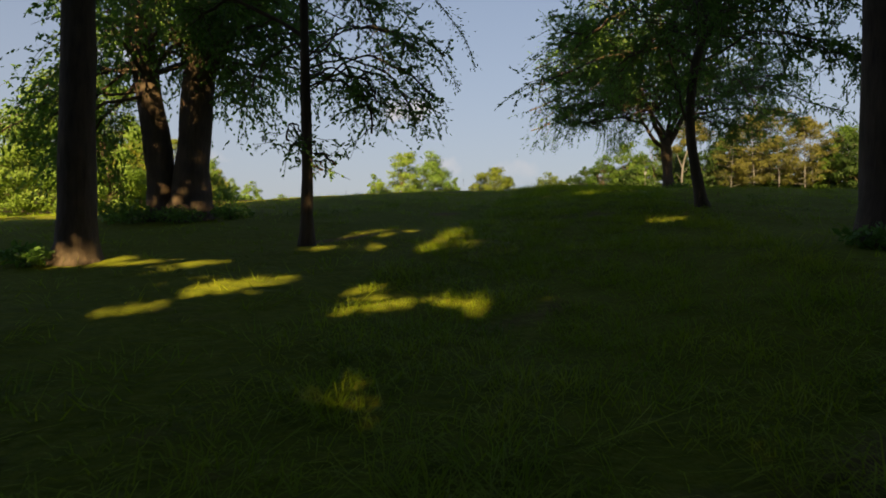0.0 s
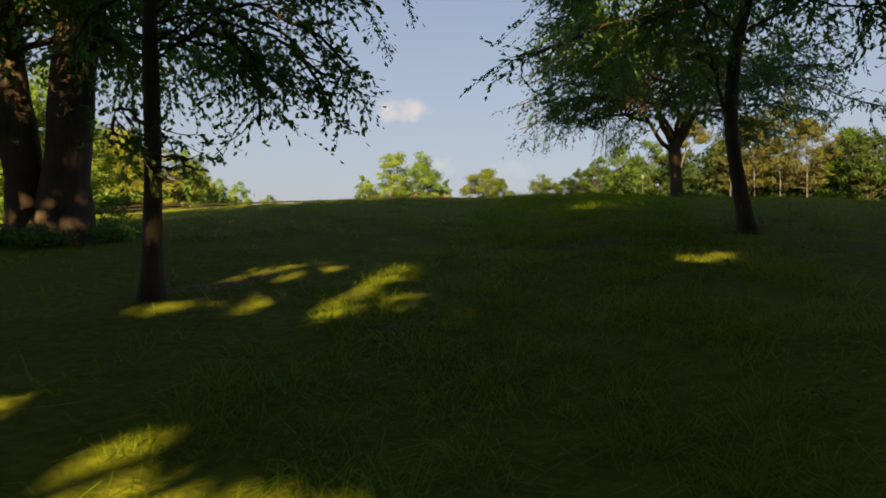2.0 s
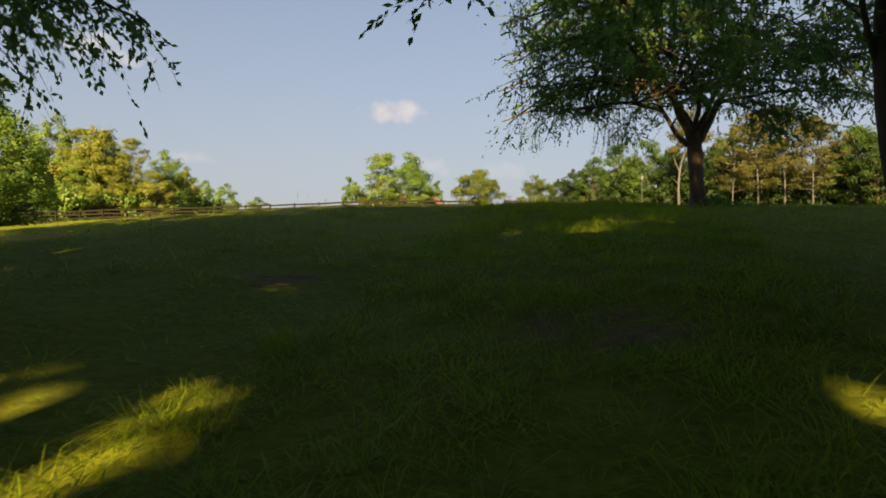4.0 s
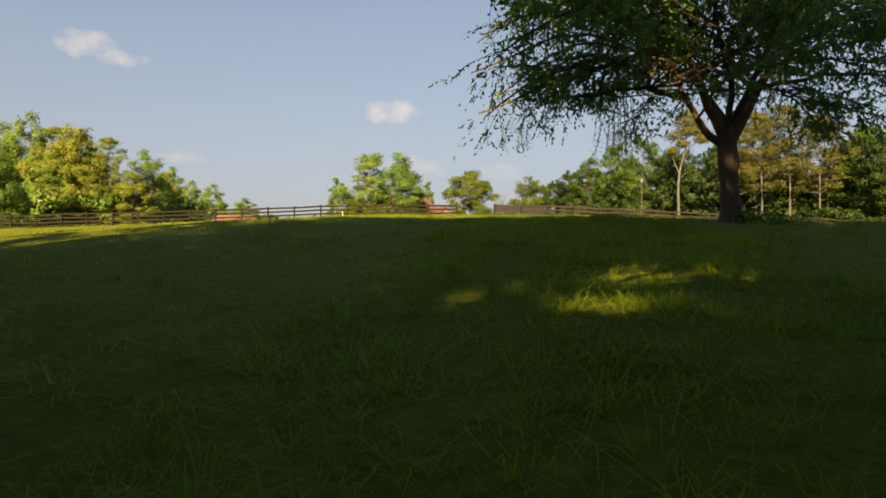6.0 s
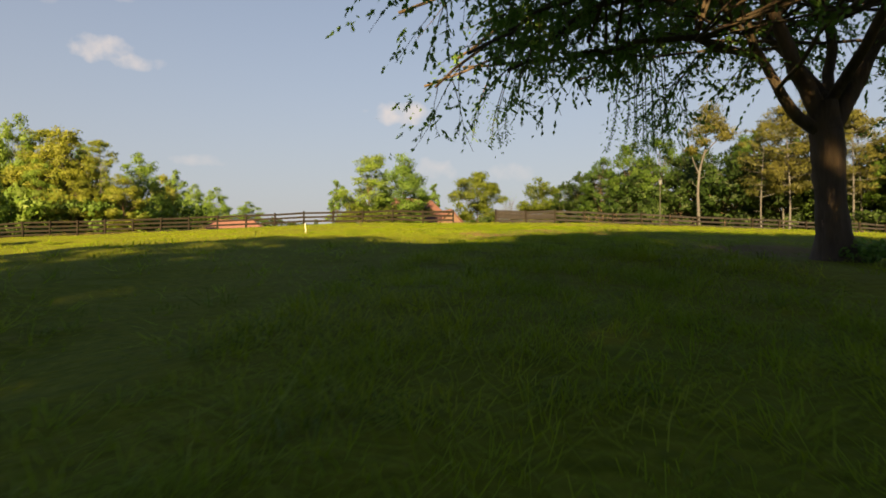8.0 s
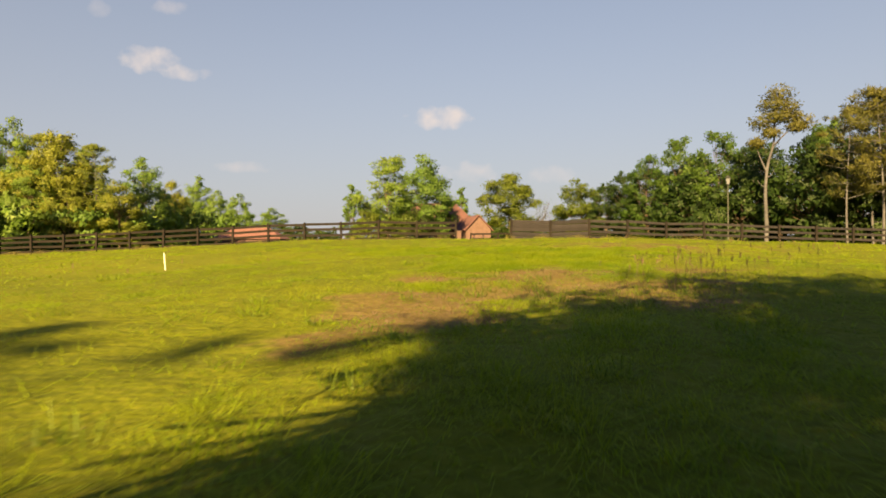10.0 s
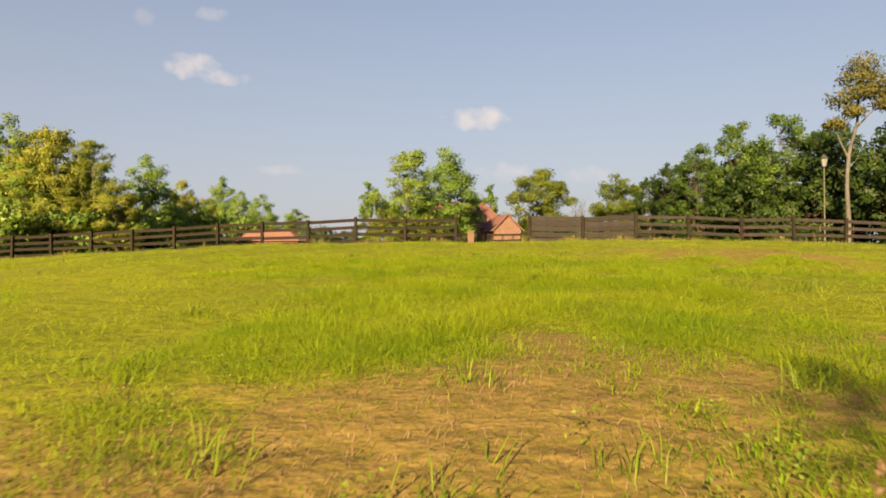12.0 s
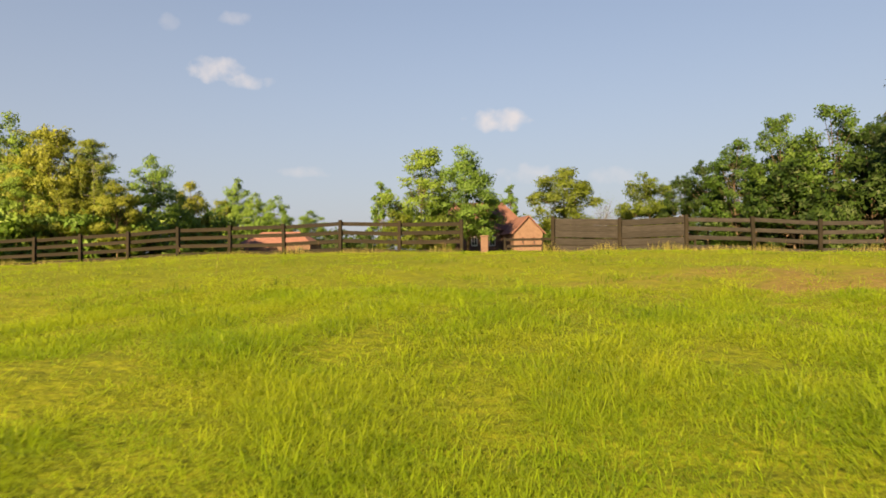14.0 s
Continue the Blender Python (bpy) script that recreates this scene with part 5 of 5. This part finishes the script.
def build_house():
    x, y = 4.9, 160.0
    house = tagged(new("brick_house"), "orange brick house with gabled wing and red-brown roof", "house")
    house.location = (x, y, rise1(x, y))
    bm = bmesh.new()
    gable_wall(bm, 4.7, 7.0, 2.9, 5.3)
    part("wing_wall", bm, BRICK, house).rotation_euler = (0, 0, radians(18))
    bm = bmesh.new()
    gable_roof(bm, 4.7, 7.0, 2.9, 5.3)
    part("wing_roof", bm, ROOF, house).rotation_euler = (0, 0, radians(18))
    bm = bmesh.new()
    box(bm, (19, 9, 4.2), (-8.5, 7, 1.4))
    part("main_wall", bm, BRICK, house)
    bm = bmesh.new()
    hip_roof(bm, 19, 9, 3.4, 8.4)
    r = part("main_roof", bm, ROOF, house)
    r.location = (-8.5, 7, 0)
    for wx, wy, wz in ((0.24, -3.64, 1.5), (1.95, -3.08, 1.5), (-5.0, 2.47, 1.6), (-8.0, 2.47, 1.6), (-12.0, 2.47, 1.6), (-15.5, 2.47, 1.6)):
        window(house, wx, wy, wz, 0.42 if wy < 0 else 0.9, 1.1 if wy < 0 else 1.5, ROOF if wy < 0 else WHITE, radians(18) if wy < 0 else 0.0)
    barn = tagged(new("brick_barn"), "low brick barn with a long red roof", "barn")
    barn.location = (-45.5, 184, rise1(-45.5, 184) - 0.7)
    bm = bmesh.new()
    box(bm, (15, 7, 3.0), (0, 0, 0.9))
    part("wall", bm, BRICK, barn)
    bm = bmesh.new()
    hip_roof(bm, 15, 7, 2.4, 5.0)
    part("roof", bm, ROOF, barn)
    for wx in (-5, -1.5, 2, 5.5):
        window(barn, wx, -3.53, 1.2, 1.0, 1.1, ROOF)


def build_small_things():
    x, y = 4.7, 88.0
    bm = bmesh.new()
    box(bm, (0.42, 0.42, 1.3), (0, 0, 0.45), None, 0.01)
    box(bm, (0.50, 0.50, 0.08), (0, 0, 1.14), None, 0.015)
    ob = part("gate_pillar", bm, BRICK)
    ob.location = (x, y, rise1(x, y))
    tagged(ob, "short orange brick gate pillar with flat cap", "pillar")
    x, y = 22.5, 77.2
    lamp = tagged(new("lamp_post"), "slim dark lamp post with white lantern head", "lamp post")
    lamp.location = (x, y, rise1(x, y))
    w = Limbs()
    w.add([(0, 0, -0.3), (0, 0, 0.5), (0, 0, 0.55), (0, 0, 3.9)], [0.06, 0.06, 0.04, 0.035], 10)
    new("pole", w.mesh("pole", METAL)).parent = lamp
    bm = bmesh.new()
    bmesh.ops.create_cone(bm, cap_ends=True, segments=6, radius1=0.09, radius2=0.16, depth=0.36, matrix=Matrix.Translation((0, 0, 4.12)))
    part("lantern", bm, LAMP_GLASS, lamp, "milky white lantern glass")
    bm = bmesh.new()
    bmesh.ops.create_cone(bm, cap_ends=True, segments=6, radius1=0.2, radius2=0.03, depth=0.18, matrix=Matrix.Translation((0, 0, 4.43)))
    part("cap", bm, METAL, lamp)
    x, y = -1.97, 50.1
    bm = bmesh.new()
    bmesh.ops.create_cone(bm, cap_ends=True, segments=10, radius1=0.017, radius2=0.017, depth=0.74, matrix=Matrix.Translation((0, 0, 0.1)))
    ob = part("marker_stake", bm, WHITE)
    ob.location, ob.rotation_euler = (x, y, rise1(x, y)), (0, radians(-5), 0)
    tagged(ob, "white marker stake standing in the grass", "stake")


def build_far_details():
    rng = np.random.default_rng(91)
    # a bare little tree beside the oak
    x, y = 18.4, 165.0
    tree = tagged(new("bare_tree"), "small pale tree with nearly bare branches", "tree", "trees beyond the fence")
    tree.location = (x, y, rise1(x, y) - 0.05)
    wood = Limbs()
    wood.add(smooth_line([(0, 0, 0), (0.1, 0, 2.5), (0.0, 0.1, 5.0)], 8), np.linspace(0.16, 0.08, 8), 7)
    for k in range(12):
        a, m = 2.4 * k, rng.uniform(1.0, 2.0)
        p = np.array((0.05, 0.05, rng.uniform(3.2, 5.0)))
        tip = p + np.array((math.cos(a) * m, math.sin(a) * m, rng.uniform(1.6, 3.6)))
        wood.add(smooth_line([p, (p + tip) / 2 + rng.normal(0, 0.2, 3), tip], 6), np.linspace(0.06, 0.015, 6), 5)
        for _ in range(4):
            f = rng.uniform(0.4, 1.0)
            q = p + (tip - p) * f
            wood.add([q, q + rng.normal(0, 0.5, 3) + (0, 0, 0.4)], [0.025, 0.01], 4)
    new("trunk", wood.mesh("trunk", BARK_PINE)).parent = tree
    at = rng.normal(0, 1, (240, 3)) * (1.1, 1.1, 1.3) + (0, 0, 6.2)
    v, q = leaf_cloud(rng, at, rng.normal(0, 1, at.shape), 0.2, 0.1, 0.2)
    me = array_mesh("crown", v, q, [], LEAF_OAK)
    me.attributes.new("outward", "FLOAT_VECTOR", "POINT").data.foreach_set("vector", np.repeat((at - (0, 0, 6.2)) / 2, 4, 0).astype(np.float32).ravel())
    new("crown", me).parent = tree
    # clipped conifers beyond the fence
    for x, y, h in ((-29.4, 170.0, 3.6), (-23.5, 170.0, 3.9)):
        bush = tagged(new("conifer"), "small dark cone-shaped conifer in the far yard", "shrub", "conifers in the far yard")
        bush.location = (x, y, rise1(x, y))
        n = 900
        f = rng.random(n) ** 0.8
        a, r = rng.uniform(0, 6.28, n), 0.95 * (1 - f) ** 0.8 * np.sqrt(rng.uniform(0.4, 1, n)) + 0.05
        at = np.stack([np.cos(a) * r, np.sin(a) * r, 0.2 + f * (h - 0.3)], -1)
        out = np.stack([np.cos(a), np.sin(a), 0.4 + 0 * a], -1)
        v, t = leaf_cloud(rng, at, out, 0.3, 0.14, 0.0, True)
        me = array_mesh("foliage", v, [], t, LEAF_DEEP)
        me.attributes.new("outward", "FLOAT_VECTOR", "POINT").data.foreach_set("vector", np.repeat(out, 3, 0).astype(np.float32).ravel())
        new("foliage", me).parent = bush
        w = Limbs()
        w.add([(0, 0, -0.1), (0, 0, h * 0.8)], [0.07, 0.03], 6)
        new("stem", w.mesh("stem", BARK)).parent = bush
    # a low bank of bare orange earth behind the fence
    x, y = -13.8, 95.0
    n = 40
    u, v2 = np.meshgrid(np.linspace(-1, 1, n), np.linspace(-1, 1, 14))
    hump = np.clip(1 - u ** 2, 0, 1) * np.clip(1 - v2 ** 2, 0, 1) * (0.85 + 0.25 * np.sin(u * 9) + 0.12 * np.sin(u * 23 + v2 * 7))
    gx, gy = x + u * 4.0, y + v2 * 2.2
    verts = np.stack([gx, gy, rise(gx, gy) - 0.06 + 0.62 * hump], -1).reshape(-1, 3)
    i = (np.arange(13)[:, None] * n + np.arange(n - 1)[None]).ravel()
    tagged(new("earth_bank", array_mesh("earth_bank", verts, np.stack([i, i + 1, i + 1 + n, i + n], -1), [], EARTH, True)), "low bank of bare orange earth behind the fence", "earth bank")


build_house()
build_small_things()
build_far_details()
